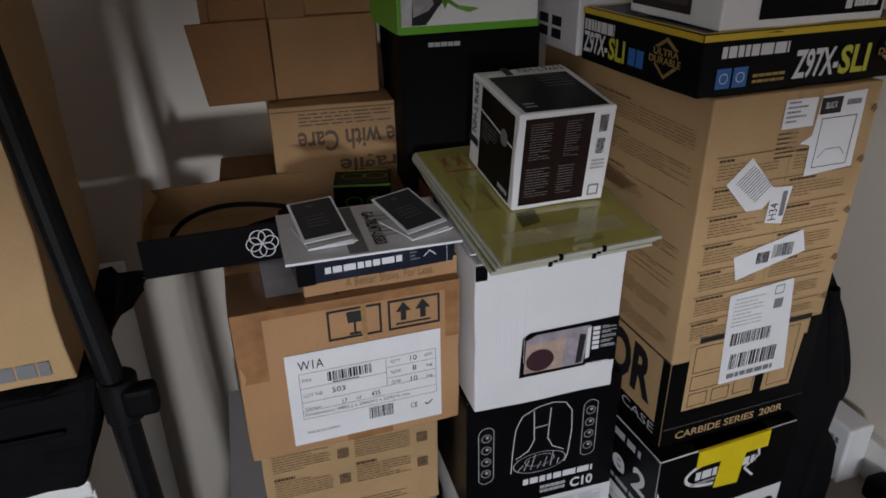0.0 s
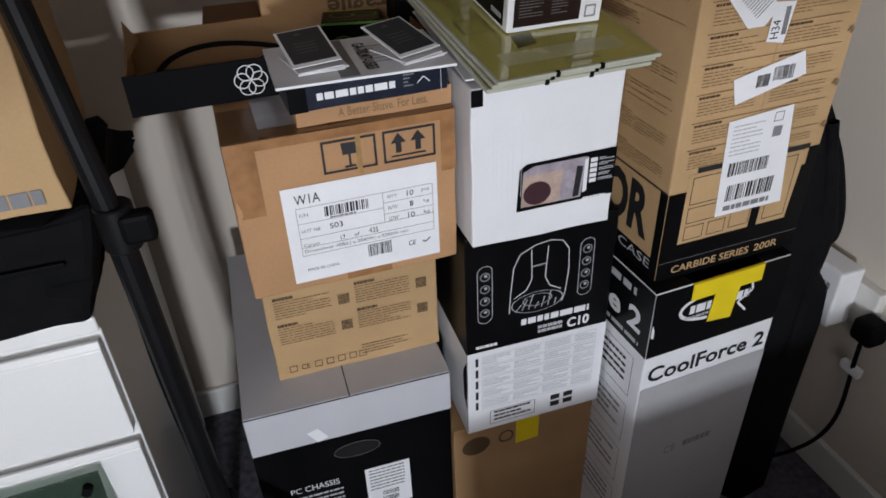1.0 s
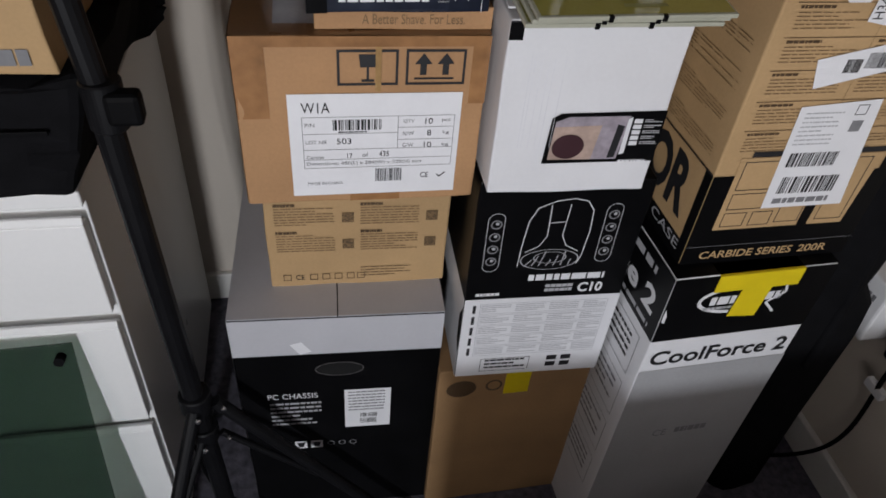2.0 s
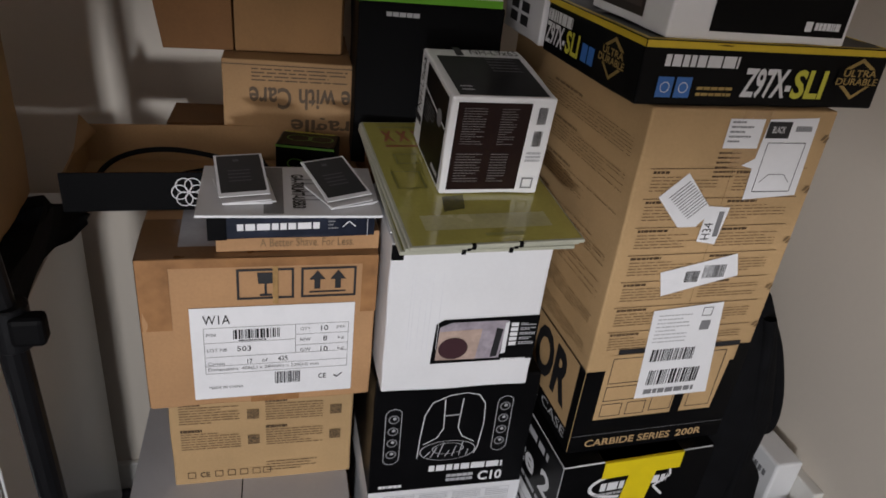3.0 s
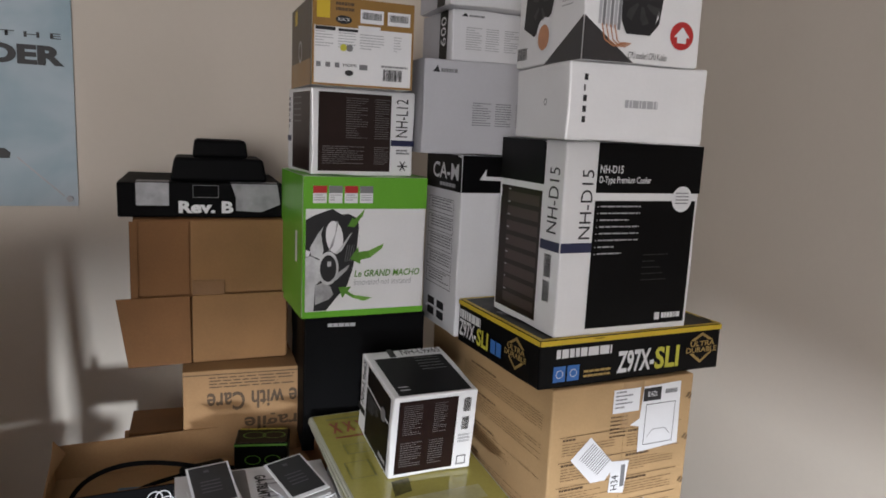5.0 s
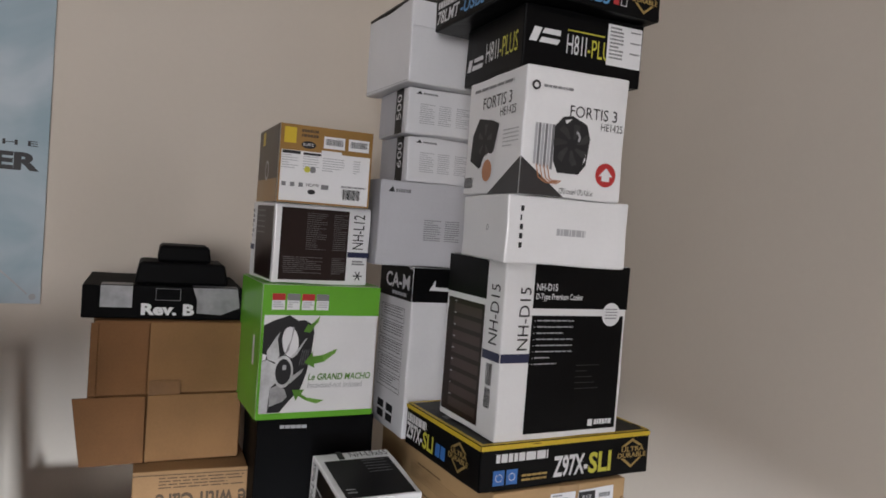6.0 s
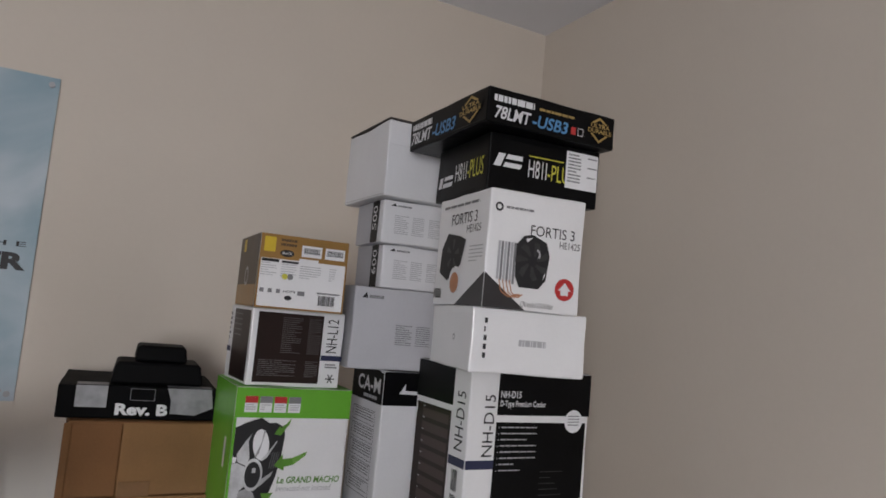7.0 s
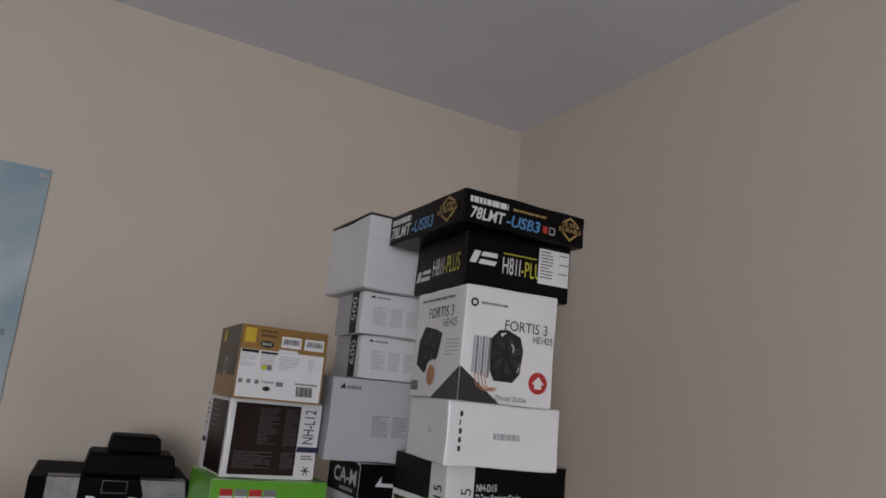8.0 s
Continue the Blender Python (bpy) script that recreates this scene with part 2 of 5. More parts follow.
        return self.polys(name, face, shapes, mat, layer)

    def curve(self, name, face, pts, width, mat, layer=2, closed=False):
        """A printed line of the given width in metres through (u, v) points."""
        o, U, V, N = self.faces[face]
        P = [Vector((u * U.length, v * V.length)) for u, v in pts]
        if closed:
            P.append(P[0])
        shapes = []
        for a, b in zip(P, P[1:]):
            t = b - a
            if t.length < 1e-6:
                continue
            s = Vector((-t.y, t.x)).normalized() * width / 2
            shapes.append([(q.x / U.length, q.y / V.length) for q in (a - s, b - s, b + s, a + s)])
        return self.polys(name, face, shapes, mat, layer)

    def text(self, face, string, u0, v0, u1, v1, mat, layer=3, turn=0, shear=0.0, bold=0.0, name="lettering"):
        """Lettering stretched to fill the given part of a face; turn in quarter turns to the left."""
        cu = bpy.data.curves.new("lettering", "FONT")
        cu.body, cu.shear, cu.offset, cu.resolution_u = string, shear, bold, 3
        tmp = new("tmp", cu)
        me = bpy.data.meshes.new_from_object(tmp.evaluated_get(bpy.context.evaluated_depsgraph_get()))
        bpy.data.objects.remove(tmp)
        co = np.array([v.co[:2] for v in me.vertices])
        lo, hi = co.min(0), co.max(0)
        k = (co - lo) / (hi - lo)
        for _ in range(turn % 4):
            k = np.stack([1 - k[:, 1], k[:, 0]], 1)
        lift = 0.0005 + 0.0004 * layer
        for v, (a, b) in zip(me.vertices, k):
            v.co = self.at(face, u0 + (u1 - u0) * a, v0 + (v1 - v0) * b, lift)
        me.materials.clear()
        me.materials.append(mat)
        ob = new(name, me)
        ob.parent = self.ob
        return ob


# ---- the room ----
XW, XE, YS, YN, ZC = -2.0, 1.2, -2.4, 1.4, 2.5


def slab(name, x0, y0, z0, x1, y1, z1, mat, label, category):
    bm = bmesh.new()
    add_box(bm, x0, y0, z0, x1, y1, z1)
    return tagged(mesh_object(name, bm, mat), label, category, kind="structure")


slab("floor", XW - 0.15, YS - 0.15, -0.12, XE + 0.15, YN + 0.15, 0.0, CARPET, "dark grey short-pile carpet across the room", "floor")
slab("ceiling", XW - 0.15, YS - 0.15, ZC, XE + 0.15, YN + 0.15, ZC + 0.12, CEIL_PAINT, "plain matt white painted ceiling", "ceiling")
slab("wall_north", XW - 0.15, YN, 0.0, XE + 0.15, YN + 0.15, ZC, WALL_PAINT, "plain cream painted wall behind the stacked boxes", "wall")
slab("wall_east", XE, YS, 0.0, XE + 0.15, YN, ZC, WALL_PAINT, "plain cream painted wall beside the boxes", "wall")
slab("wall_west", XW - 0.15, YS, 0.0, XW, YN, ZC, BACK_PAINT, "plain unseen wall closing the room, darkened to cut bounced light", "wall")
slab("wall_south", XW - 0.15, YS - 0.15, 0.0, XE + 0.15, YS, ZC, BACK_PAINT, "plain unseen wall closing the room, darkened to cut bounced light", "wall")


def skirting(name, a, b, depth):
    bm = bmesh.new()
    (x0, y0), (x1, y1) = a, b
    add_box(bm, x0, y0, 0.0, x1, y1, 0.085, 0.004)
    return tagged(mesh_object(name, bm, GLOSS_PAINT), "white gloss painted skirting board along the wall", "skirting board", kind="structure")


skirting("baseboard", (XW, YN - 0.016), (XE - 0.016, YN - 0.001), 0.016)
skirting("baseboard", (XE - 0.016, YS), (XE - 0.001, YN - 0.001), 0.016)

# ---- boxes ----
pc = Box("case_carton", 0.004, 0.785, 0.0, -2.5, 0.329, 0.46, 0.552, BLACK_CARD, "black and grey computer case carton standing on the carpet", "cardboard box")
qr = Box("shipping_carton", 0.071, 0.851, 0.553, -1.9, 0.27, 0.30, 0.232, KRAFT_PALE, "pale brown printed carton on the case carton", "cardboard box")
w1a = Box("shipping_carton", 0.063, 0.764, 0.786, -0.4, 0.286, 0.47, 0.223, KRAFT_ORANGE, "taped brown shipping carton with a white address label", "cardboard box")
cm = Box("shipping_carton", 0.332, 0.758, 0.0, 0.6, 0.275, 0.35, 0.42, KRAFT, "plain brown carton with yellow tape on the carpet", "cardboard box")
hk = Box("speaker_carton", 0.355, 0.747, 0.421, -1.8, 0.243, 0.40, 0.396, BLACK_CARD, "black speaker carton with a white lower band", "cardboard box")
wh = Box("white_carton", 0.356, 0.723, 0.818, -2.1, 0.207, 0.42, 0.227, WHITE_CARD, "white carton with a small black photo panel", "cardboard box")
l9 = Box("cooler_box", 0.416, 0.757, 1.094, 0.5, 0.128, 0.15, 0.127, WHITE_GLOSS, "white and dark brown cooler box on the yellow sheets", "product box", tilt=7.6)
cf = Box("case_carton", 0.610, 0.642, 0.0, 2.4, 0.252, 0.42, 0.722, WHITE_CARD, "tall white and black computer case carton on the carpet", "cardboard box")
ca = Box("case_carton", 0.624, 0.669, 0.723, 1.0, 0.253, 0.42, 0.513, KRAFT_PALE, "brown computer case carton with shipping labels", "cardboard box", wear=0.0004)
g97 = Box("motherboard_box", 0.599, 0.672, 1.237, 2.0, 0.332, 0.25, 0.071, BLACK_CARD, "flat black motherboard box with a yellow rim", "product box")
d15 = Box("cooler_box", 0.623, 0.680, 1.309, 1.0, 0.235, 0.175, 0.270, WHITE_GLOSS, "tall black and white cooler box", "product box")
ham = Box("white_box", 0.575, 0.612, 1.580, -8.3, 0.186, 0.175, 0.093, WHITE_GLOSS, "plain glossy white box on the cooler box", "product box")
fo = Box("cooler_box", 0.579, 0.597, 1.674, -5.1, 0.16, 0.188, 0.172, WHITE_GLOSS, "white cooler box with a printed black fan", "product box")
asb = Box("motherboard_box", 0.592, 0.635, 1.847, -4.3, 0.198, 0.193, 0.092, BLACK_CARD, "black motherboard box with a white sticker", "product box")
g78 = Box("motherboard_box", 0.562, 0.600, 1.940, -0.5, 0.235, 0.27, 0.053, BLACK_CARD, "flat black motherboard box on top of the stack", "product box")
rev = Box("black_box", 0.066, 1.146, 1.419, -3.5, 0.269, 0.236, 0.058, BLACK_MATTE, "flat black box patched with silver tape", "product box")
ct = Box("open_carton", 0.090, 1.120, 1.169, 0.0, 0.252, 0.24, 0.249, KRAFT_DARK, "dark brown carton with an overlapping front flap", "cardboard box")
fr = Box("shipping_carton", 0.160, 1.069, 1.010, -3.7, 0.190, 0.2, 0.158, KRAFT, "brown carton standing upside down", "cardboard box")
ma = Box("cooler_box", 0.333, 0.958, 1.280, 0.2, 0.205, 0.17, 0.226, WHITE_GLOSS, "green and white cooler box with a printed fan", "product box")
cy = Box("cooler_box", 0.341, 0.977, 1.046, -5.6, 0.203, 0.2, 0.233, BLACK_MATTE, "plain matt black cooler box", "product box")
l12 = Box("cooler_box", 0.347, 0.969, 1.507, 2.9, 0.171, 0.145, 0.134, WHITE_GLOSS, "white cooler box with a dark brown panel", "product box")
nk = Box("camera_box", 0.336, 0.925, 1.642, -2.7, 0.153, 0.19, 0.125, WHITE_GLOSS, "gold and white camera box with printed stickers", "product box")
sh = Box("case_carton", 0.588, 0.932, 1.238, 0.4, 0.2, 0.15, 0.308, WHITE_CARD, "white and black case carton behind the coolers", "cardboard box")
cg = Box("power_supply_box", 0.521, 0.950, 1.547, -6.0, 0.2, 0.15, 0.150, SILVER_CARD, "plain silver grey power supply box", "product box")
c6 = Box("power_supply_box", 0.577, 0.974, 1.699, -1.7, 0.2, 0.139, 0.082, WHITE_CARD, "pale grey power supply box with a black strip", "product box", group="pair of pale boxes")
c5 = Box("power_supply_box", 0.558, 0.945, 1.782, -3.0, 0.2, 0.147, 0.080, WHITE_CARD, "pale grey power supply box with a black strip", "product box", group="pair of pale boxes")
wt = Box("white_carton", 0.543, 0.915, 1.864, 0.1, 0.2, 0.208, 0.14, WHITE_CARD, "plain white carton with a dark board lid", "cardboard box")

# ---- prints, labels and tape on the boxes ----


def badge(b, face, u0, v0, u1, v1):
    """A gold shield with a scroll across it."""
    s = [(0.5, 0.0), (0.86, 0.32), (0.9, 0.72), (0.5, 1.0), (0.1, 0.72), (0.14, 0.32)]
    q = lambda p: (u0 + (u1 - u0) * p[0], v0 + (v1 - v0) * p[1])
    b.polys("shield_badge", face, [[q(p) for p in s]], GOLD, 2)
    b.polys("shield_badge", face, [[q((0.5 + (p[0] - 0.5) * 0.8, 0.5 + (p[1] - 0.5) * 0.8)) for p in s]], BLACK_CARD, 3)
    b.rect("scroll", face, u0, v0 + (v1 - v0) * 0.34, u1, v0 + (v1 - v0) * 0.74, BLACK_CARD, 4)
    b.text(face, "ULTRA", u0 + (u1 - u0) * 0.12, v0 + (v1 - v0) * 0.56, u1 - (u1 - u0) * 0.08, v0 + (v1 - v0) * 0.73, GOLD, 5, bold=0.02)
    b.text(face, "DURABLE", u0, v0 + (v1 - v0) * 0.36, u1, v0 + (v1 - v0) * 0.53, GOLD, 5, bold=0.02)


def columns(b, face, cols, v0, v1, rows, mat, layer=2, seed=3, fill=0.5):
    for i, (a, c) in enumerate(cols):
        b.bars("printed_text", face, a, v0, c, v1, rows, mat, layer, seed + i, fill)


# flat motherboard box with the yellow rim
for face in ("front", "left"):
    g97.rect("yellow_rim", face, 0.0, 0.89, 1.0, 0.995, YELLOW, 1, "yellow printed rim")
g97.frame_lines("yellow_rim", "top", 0.0, 0.0, 1.0, 1.0, 0.007, YELLOW, 1)
g97.bars("brand_mark", "front", 0.08, 0.62, 0.365, 0.80, 1, INK_WHITE, 2, 4, 1.0)
g97.text("front", "Z97X-", 0.40, 0.16, 0.605, 0.64, INK_WHITE, 3, bold=0.03)
g97.text("front", "SLI", 0.61, 0.16, 0.75, 0.64, LIME, 3, bold=0.03)
for u in (0.07, 0.14):
    g97.rect("blue_square", "front", u, 0.14, u + 0.06, 0.46, BLUE, 2)
    g97.ring("blue_square_ring", "front", u + 0.03, 0.3, 0.005, 0.006, INK_WHITE, 3)
g97.bars("printed_text", "front", 0.225, 0.13, 0.37, 0.32, 2, GOLD, 2, 5)
badge(g97, "front", 0.79, 0.17, 0.975, 0.86)
g97.bars("brand_mark", "left", 0.03, 0.60, 0.32, 0.80, 1, INK_WHITE, 2, 4, 1.0)
g97.text("left", "Z97X-", 0.03, 0.18, 0.27, 0.58, INK_WHITE, 3, bold=0.03)
g97.text("left", "SLI", 0.28, 0.18, 0.43, 0.58, LIME, 3, bold=0.03)
for u in (0.46, 0.53):
    g97.rect("blue_square", "left", u, 0.2, u + 0.06, 0.5, BLUE, 2)
badge(g97, "left", 0.64, 0.15, 0.88, 0.84)
g97.bars("brand_mark", "top", 0.05, 0.55, 0.2, 0.62, 1, INK_GREY, 2, 4, 1.0)

# tall cooler box
d15.rect("black_header", "front", 0.215, 0.745, 1.0, 0.998, BLACK_CARD, 1)
d15.rect("dark_panel", "front", 0.215, 0.035, 0.972, 0.705, BLACK_CARD, 1)
d15.text("front", "NH-D15", 0.115, 0.51, 0.195, 0.86, INK, 2, turn=1)
d15.rect("navy_band", "front", 0.0, 0.44, 0.215, 0.49, NAVY, 2)
d15.text("front", "NH-D15", 0.235, 0.845, 0.40, 0.885, INK_WHITE, 2, bold=0.015)
d15.text("front", "D-Type Premium Cooler", 0.235, 0.785, 0.61, 0.83, INK_WHITE, 2, bold=0.015)
d15.bars("bullet_list", "front", 0.258, 0.40, 0.55, 0.68, 8, INK_PALE, 2, 11, 0.2)
d15.polys("bullets", "front", [[(0.236, 0.672 - i * 0.035), (0.243, 0.672 - i * 0.035), (0.243, 0.678 - i * 0.035), (0.236, 0.678 - i * 0.035)] for i in range(8)], INK_PALE, 2)
d15.ring("round_badge", "front", 0.86, 0.715, 0.0, 0.0185, PAPER, 3)
d15.bars("printed_text", "front", 0.81, 0.68, 0.91, 0.75, 4, INK_GREY, 4, 12, 0.4)
d15.rect("maker_mark", "front", 0.735, 0.055, 0.775, 0.095, INK_WHITE, 2)
d15.bars("maker_mark", "front", 0.79, 0.062, 0.94, 0.092, 1, INK_WHITE, 2, 3, 1.0)
d15.bars("faint_print", "front", 0.6, 0.25, 0.8, 0.42, 5, material("barely_grey_ink", (0.03, 0.03, 0.03), 0.4, bump=0), 2, 13, 0.12)
d15.rect("black_header", "left", 0.0, 0.77, 0.72, 0.998, BLACK_CARD, 1)
d15.rect("dark_panel", "left", 0.03, 0.04, 0.705, 0.735, BROWN_BLACK, 1)
for i in range(8):
    d15.rect("printed_slat", "left", 0.16, 0.075 + i * 0.082, 0.67, 0.13 + i * 0.082, material("brown_slat_print", (0.055, 0.035, 0.03), 0.4, bump=0), 2)
d15.bars("printed_text", "left", 0.17, 0.08, 0.21, 0.72, 9, INK_PALE, 3, 4, 0.1, words=False)
d15.text("left", "NH-D15", 0.80, 0.53, 0.94, 0.865, INK, 2, turn=1)
d15.rect("navy_band", "left", 0.72, 0.44, 1.0, 0.49, NAVY, 2)
d15.barcode("left", 0.80, 0.30, 0.90, 0.42, INK, 2, 5)
d15.barcode("left", 0.80, 0.17, 0.90, 0.28, INK, 2, 6)
d15.rect("black_lid", "top", 0.0, 0.0, 1.0, 1.0, BLACK_CARD, 1)

ham.bars("printed_text", "front", 0.10, 0.18, 0.125, 0.85, 5, INK, 2, 8, 0.6, words=False)
ham.bars("faint_print", "front", 0.40, 0.45, 0.64, 0.55, 1, INK_PALE, 2, 9, 1.0)
ham.ring("small_mark", "left", 0.62, 0.5, 0.003, 0.0045, INK_GREY, 2)

# cooler box with the printed fan
fo.ring("round_logo", "front", 0.09, 0.845, 0.0035, 0.0065, INK, 2)
fo.bars("brand_mark", "front", 0.16, 0.83, 0.45, 0.86, 1, INK_GREY, 2, 3, 0.7)
fo.text("front", "FORTIS 3", 0.43, 0.640, 0.90, 0.730, INK, 2)
fo.text("front", "HE1425", 0.745, 0.560, 0.965, 0.620, INK, 2)
for i in range(6):
    fo.rect("printed_fin", "front", 0.11 + i * 0.032, 0.24 - i * 0.006, 0.134 + i * 0.032, 0.56, INK_GREY if i % 2 else INK_PALE, 2)
oct_ = [(0.297, 0.28), (0.347, 0.19), (0.55, 0.19), (0.62, 0.27), (0.645, 0.48), (0.605, 0.59), (0.46, 0.645), (0.37, 0.63), (0.292, 0.55)]
fo.polys("printed_fan", "front", [oct_], INK, 3)
FAN_GREY = material("charcoal_fan_print", (0.035, 0.034, 0.036), 0.4, vary=0.3, scale=60, bump=0)
for k in range(7):
    a0, pts = radians(k * 51.4), []
    for r, turn in ((0.008, 0.0), (0.022, 0.12), (0.029, 0.30), (0.028, 0.62), (0.018, 0.55), (0.008, 0.45)):
        pts.append((0.465 + r * math.cos(a0 + turn) / 0.16, 0.42 + r * math.sin(a0 + turn) / 0.172))
    fo.polys("fan_blade", "front", [pts], FAN_GREY, 4)
fo.ring("fan_hub", "front", 0.465, 0.42, 0.0, 0.008, INK, 5)
fo.ring("fan_glint", "front", 0.49, 0.48, 0.006, 0.009, INK_PALE, 5, 8, -40, 70)
for gap in ([(0.385, 0.605), (0.455, 0.62), (0.40, 0.575)], [(0.585, 0.27), (0.61, 0.31), (0.612, 0.37)]):
    fo.polys("frame_gap", "front", [gap], PAPER, 4)
for i in range(4):
    fo.curve("copper_pipe", "front", [(0.14 + i * 0.035, 0.24), (0.17 + i * 0.035, 0.14), (0.25 + i * 0.03, 0.10), (0.33 + i * 0.02, 0.13)], 0.0016, COPPER, 4)
fo.ring("red_roundel", "front", 0.83, 0.21, 0.0, 0.0165, RED, 2)
fo.polys("roundel_mark", "front", [[(0.76, 0.2), (0.83, 0.27), (0.9, 0.2), (0.87, 0.2), (0.87, 0.16), (0.79, 0.16), (0.79, 0.2)]], INK_WHITE, 3)
fo.text("front", "CPU cooler/ CPU K\u00fchler", 0.38, 0.03, 0.72, 0.075, INK, 2)
fo.polys("dark_wedge", "front", [[(0.0, 0.0), (0.43, 0.0), (0.0, 0.29)]], material("dark_grey_print", (0.035, 0.033, 0.035), 0.4, bump=0), 1)
fo.polys("dark_wedge", "left", [[(0.48, 0.0), (1.0, 0.0), (1.0, 0.29)]], MATS["dark_grey_print"], 1)
fo.text("left", "FORTIS 3", 0.30, 0.73, 0.80, 0.83, INK, 2)
fo.text("left", "HE1425", 0.62, 0.64, 0.88, 0.71, INK, 2)
fo.polys("printed_fan", "left", [[(0.12, 0.3), (0.3, 0.22), (0.55, 0.36), (0.62, 0.58), (0.5, 0.62), (0.25, 0.66), (0.14, 0.52)]], INK, 2)
for k in range(5):
    fo.ring("fan_blade", "left", 0.38, 0.46, 0.008, 0.024, FAN_GREY, 3, 5, k * 72, k * 72 + 24)
fo.ring("round_photo", "left", 0.46, 0.22, 0.0, 0.022, INK_WHITE, 3)
fo.ring("round_photo", "left", 0.46, 0.20, 0.0, 0.016, COPPER, 4)
fo.barcode("left", 0.03, 0.06, 0.2, 0.15, INK, 2, 7)
fo.bars("printed_text", "left", 0.7, 0.36, 0.95, 0.52, 5, INK_PALE, 2, 3, 0.3)
fo.bars("printed_text", "left", 0.12, 0.88, 0.82, 0.92, 1, INK_GREY, 2, 5, 0.6)

asb.polys("brand_mark", "front", [[(0.04, 0.44), (0.10, 0.44), (0.14, 0.66), (0.08, 0.66)], [(0.12, 0.44), (0.27, 0.44), (0.29, 0.52), (0.14, 0.52)], [(0.14, 0.58), (0.29, 0.58), (0.29, 0.66), (0.16, 0.66)]], INK_WHITE, 2)
asb.text("front", "H81I", 0.345, 0.34, 0.51, 0.64, INK_WHITE, 2)
asb.text("front", "-PLUS", 0.52, 0.34, 0.76, 0.62, LIME, 2)
asb.rect("yellow_line", "front", 0.345, 0.69, 0.66, 0.71, LIME, 2)
asb.rect("sticker", "front", 0.68, 0.28, 0.98, 0.92, PAPER, 4, "white printed sticker")
asb.bars("printed_text", "front", 0.70, 0.36, 0.82, 0.88, 9, INK_GREY, 5, 6, 0.5)
asb.bars("printed_text", "front", 0.88, 0.36, 0.97, 0.86, 3, INK_GREY, 5, 7, 0.15)
asb.polys("brand_mark", "left", [[(0.05, 0.26), (0.12, 0.26), (0.15, 0.46), (0.08, 0.46)], [(0.14, 0.26), (0.34, 0.26), (0.35, 0.34), (0.15, 0.34)], [(0.17, 0.39), (0.35, 0.39), (0.35, 0.46), (0.18, 0.46)]], INK_WHITE, 2)
asb.text("left", "H81I", 0.40, 0.30, 0.62, 0.62, INK_WHITE, 2)
asb.text("left", "-PLUS", 0.64, 0.30, 0.93, 0.62, LIME, 2)

g78.bars("brand_mark", "front", 0.04, 0.62, 0.34, 0.80, 1, INK_WHITE, 2, 4, 1.0)
g78.text("front", "78LMT", 0.05, 0.14, 0.32, 0.50, INK_WHITE, 3, shear=0.2, bold=0.02)
g78.text("front", "-USB3", 0.33, 0.14, 0.61, 0.50, SKY, 3, shear=0.2, bold=0.02)
g78.rect("red_square", "front", 0.635, 0.2, 0.675, 0.42, RED, 2)
g78.frame_lines("outlined_square", "front", 0.69, 0.2, 0.735, 0.42, 0.001, INK_WHITE, 2)
g78.bars("printed_text", "front", 0.38, 0.62, 0.72, 0.72, 1, GOLD, 2, 6, 0.7)
badge(g78, "front", 0.77, 0.12, 0.965, 0.9)
g78.bars("brand_mark", "left", 0.05, 0.62, 0.33, 0.82, 1, INK_WHITE, 2, 4, 1.0)
g78.text("left", "78LMT", 0.05, 0.14, 0.34, 0.54, INK_WHITE, 3, shear=0.2, bold=0.02)
g78.text("left", "-USB3", 0.35, 0.14, 0.65, 0.54, SKY, 3, shear=0.2, bold=0.02)
badge(g78, "left", 0.70, 0.12, 0.94, 0.92)

# black box with silver tape
rev.text("front", "Rev. B", 0.355, 0.12, 0.685, 0.48, INK_WHITE, 3, bold=0.045)
rev.rect("tape_patch", "front", 0.11, 0.34, 0.30, 1.0, TAPE_SILVER, 2, "crumpled silver tape")
rev.polys("tape_patch", "front", [[(0.70, 0.2), (0.86, 0.16), (0.98, 0.4), (0.96, 1.0), (0.67, 1.0), (0.70, 0.6)]], TAPE_SILVER, 2, "crumpled silver tape")
rev.rect("tape_patch", "top", 0.11, 0.0, 0.30, 0.16, TAPE_SILVER, 2, "crumpled silver tape")
rev.rect("tape_patch", "top", 0.67, 0.0, 0.96, 0.12, TAPE_SILVER, 2, "crumpled silver tape")
rev.frame_lines("tab_slot", "front", 0.44, 0.58, 0.595, 0.95, 0.0008, INK_GREY, 2)

# dark carton with its front flap
for x0, x1, lean, turn, mat, label in ((-0.026, 0.088, 3.2, -2.6, KRAFT_DARK, "loose lower flap"), (0.090, 0.248, 2.2, -0.8, KRAFT_MID, "lower flap")):
    bm = bmesh.new()
    add_box(bm, x0, -0.007, 0.0, x1, -0.003, 0.120, 0.001)
    for v in bm.verts:
        if v.co.x < 0.0:
            v.co.x += 0.014 * (1 - v.co.z / 0.12)
    bmesh.ops.transform(bm, matrix=pose(0, 0, 0, lean, turn * 0.4, turn), verts=bm.verts)
    part("front_flap", bm, mat, ct.ob, label)
bm = bmesh.new()
add_box(bm, 0.088, -0.0045, 0.122, 0.250, -0.0012, 0.247, 0.001)
part("front_flap", bm, KRAFT_MID, ct.ob, "upper flap, a little paler")
bm = bmesh.new()
add_box(bm, 0.008, -0.0038, 0.121, 0.086, -0.0010, 0.246, 0.0006)
part("front_flap", bm, KRAFT_DARK, ct.ob)
bm = bmesh.new()
add_box(bm, -0.006, -0.003, 0.115, 0.006, -0.0008, 0.246, 0.0006)
part("folded_edge", bm, KRAFT_DARK, ct.ob)
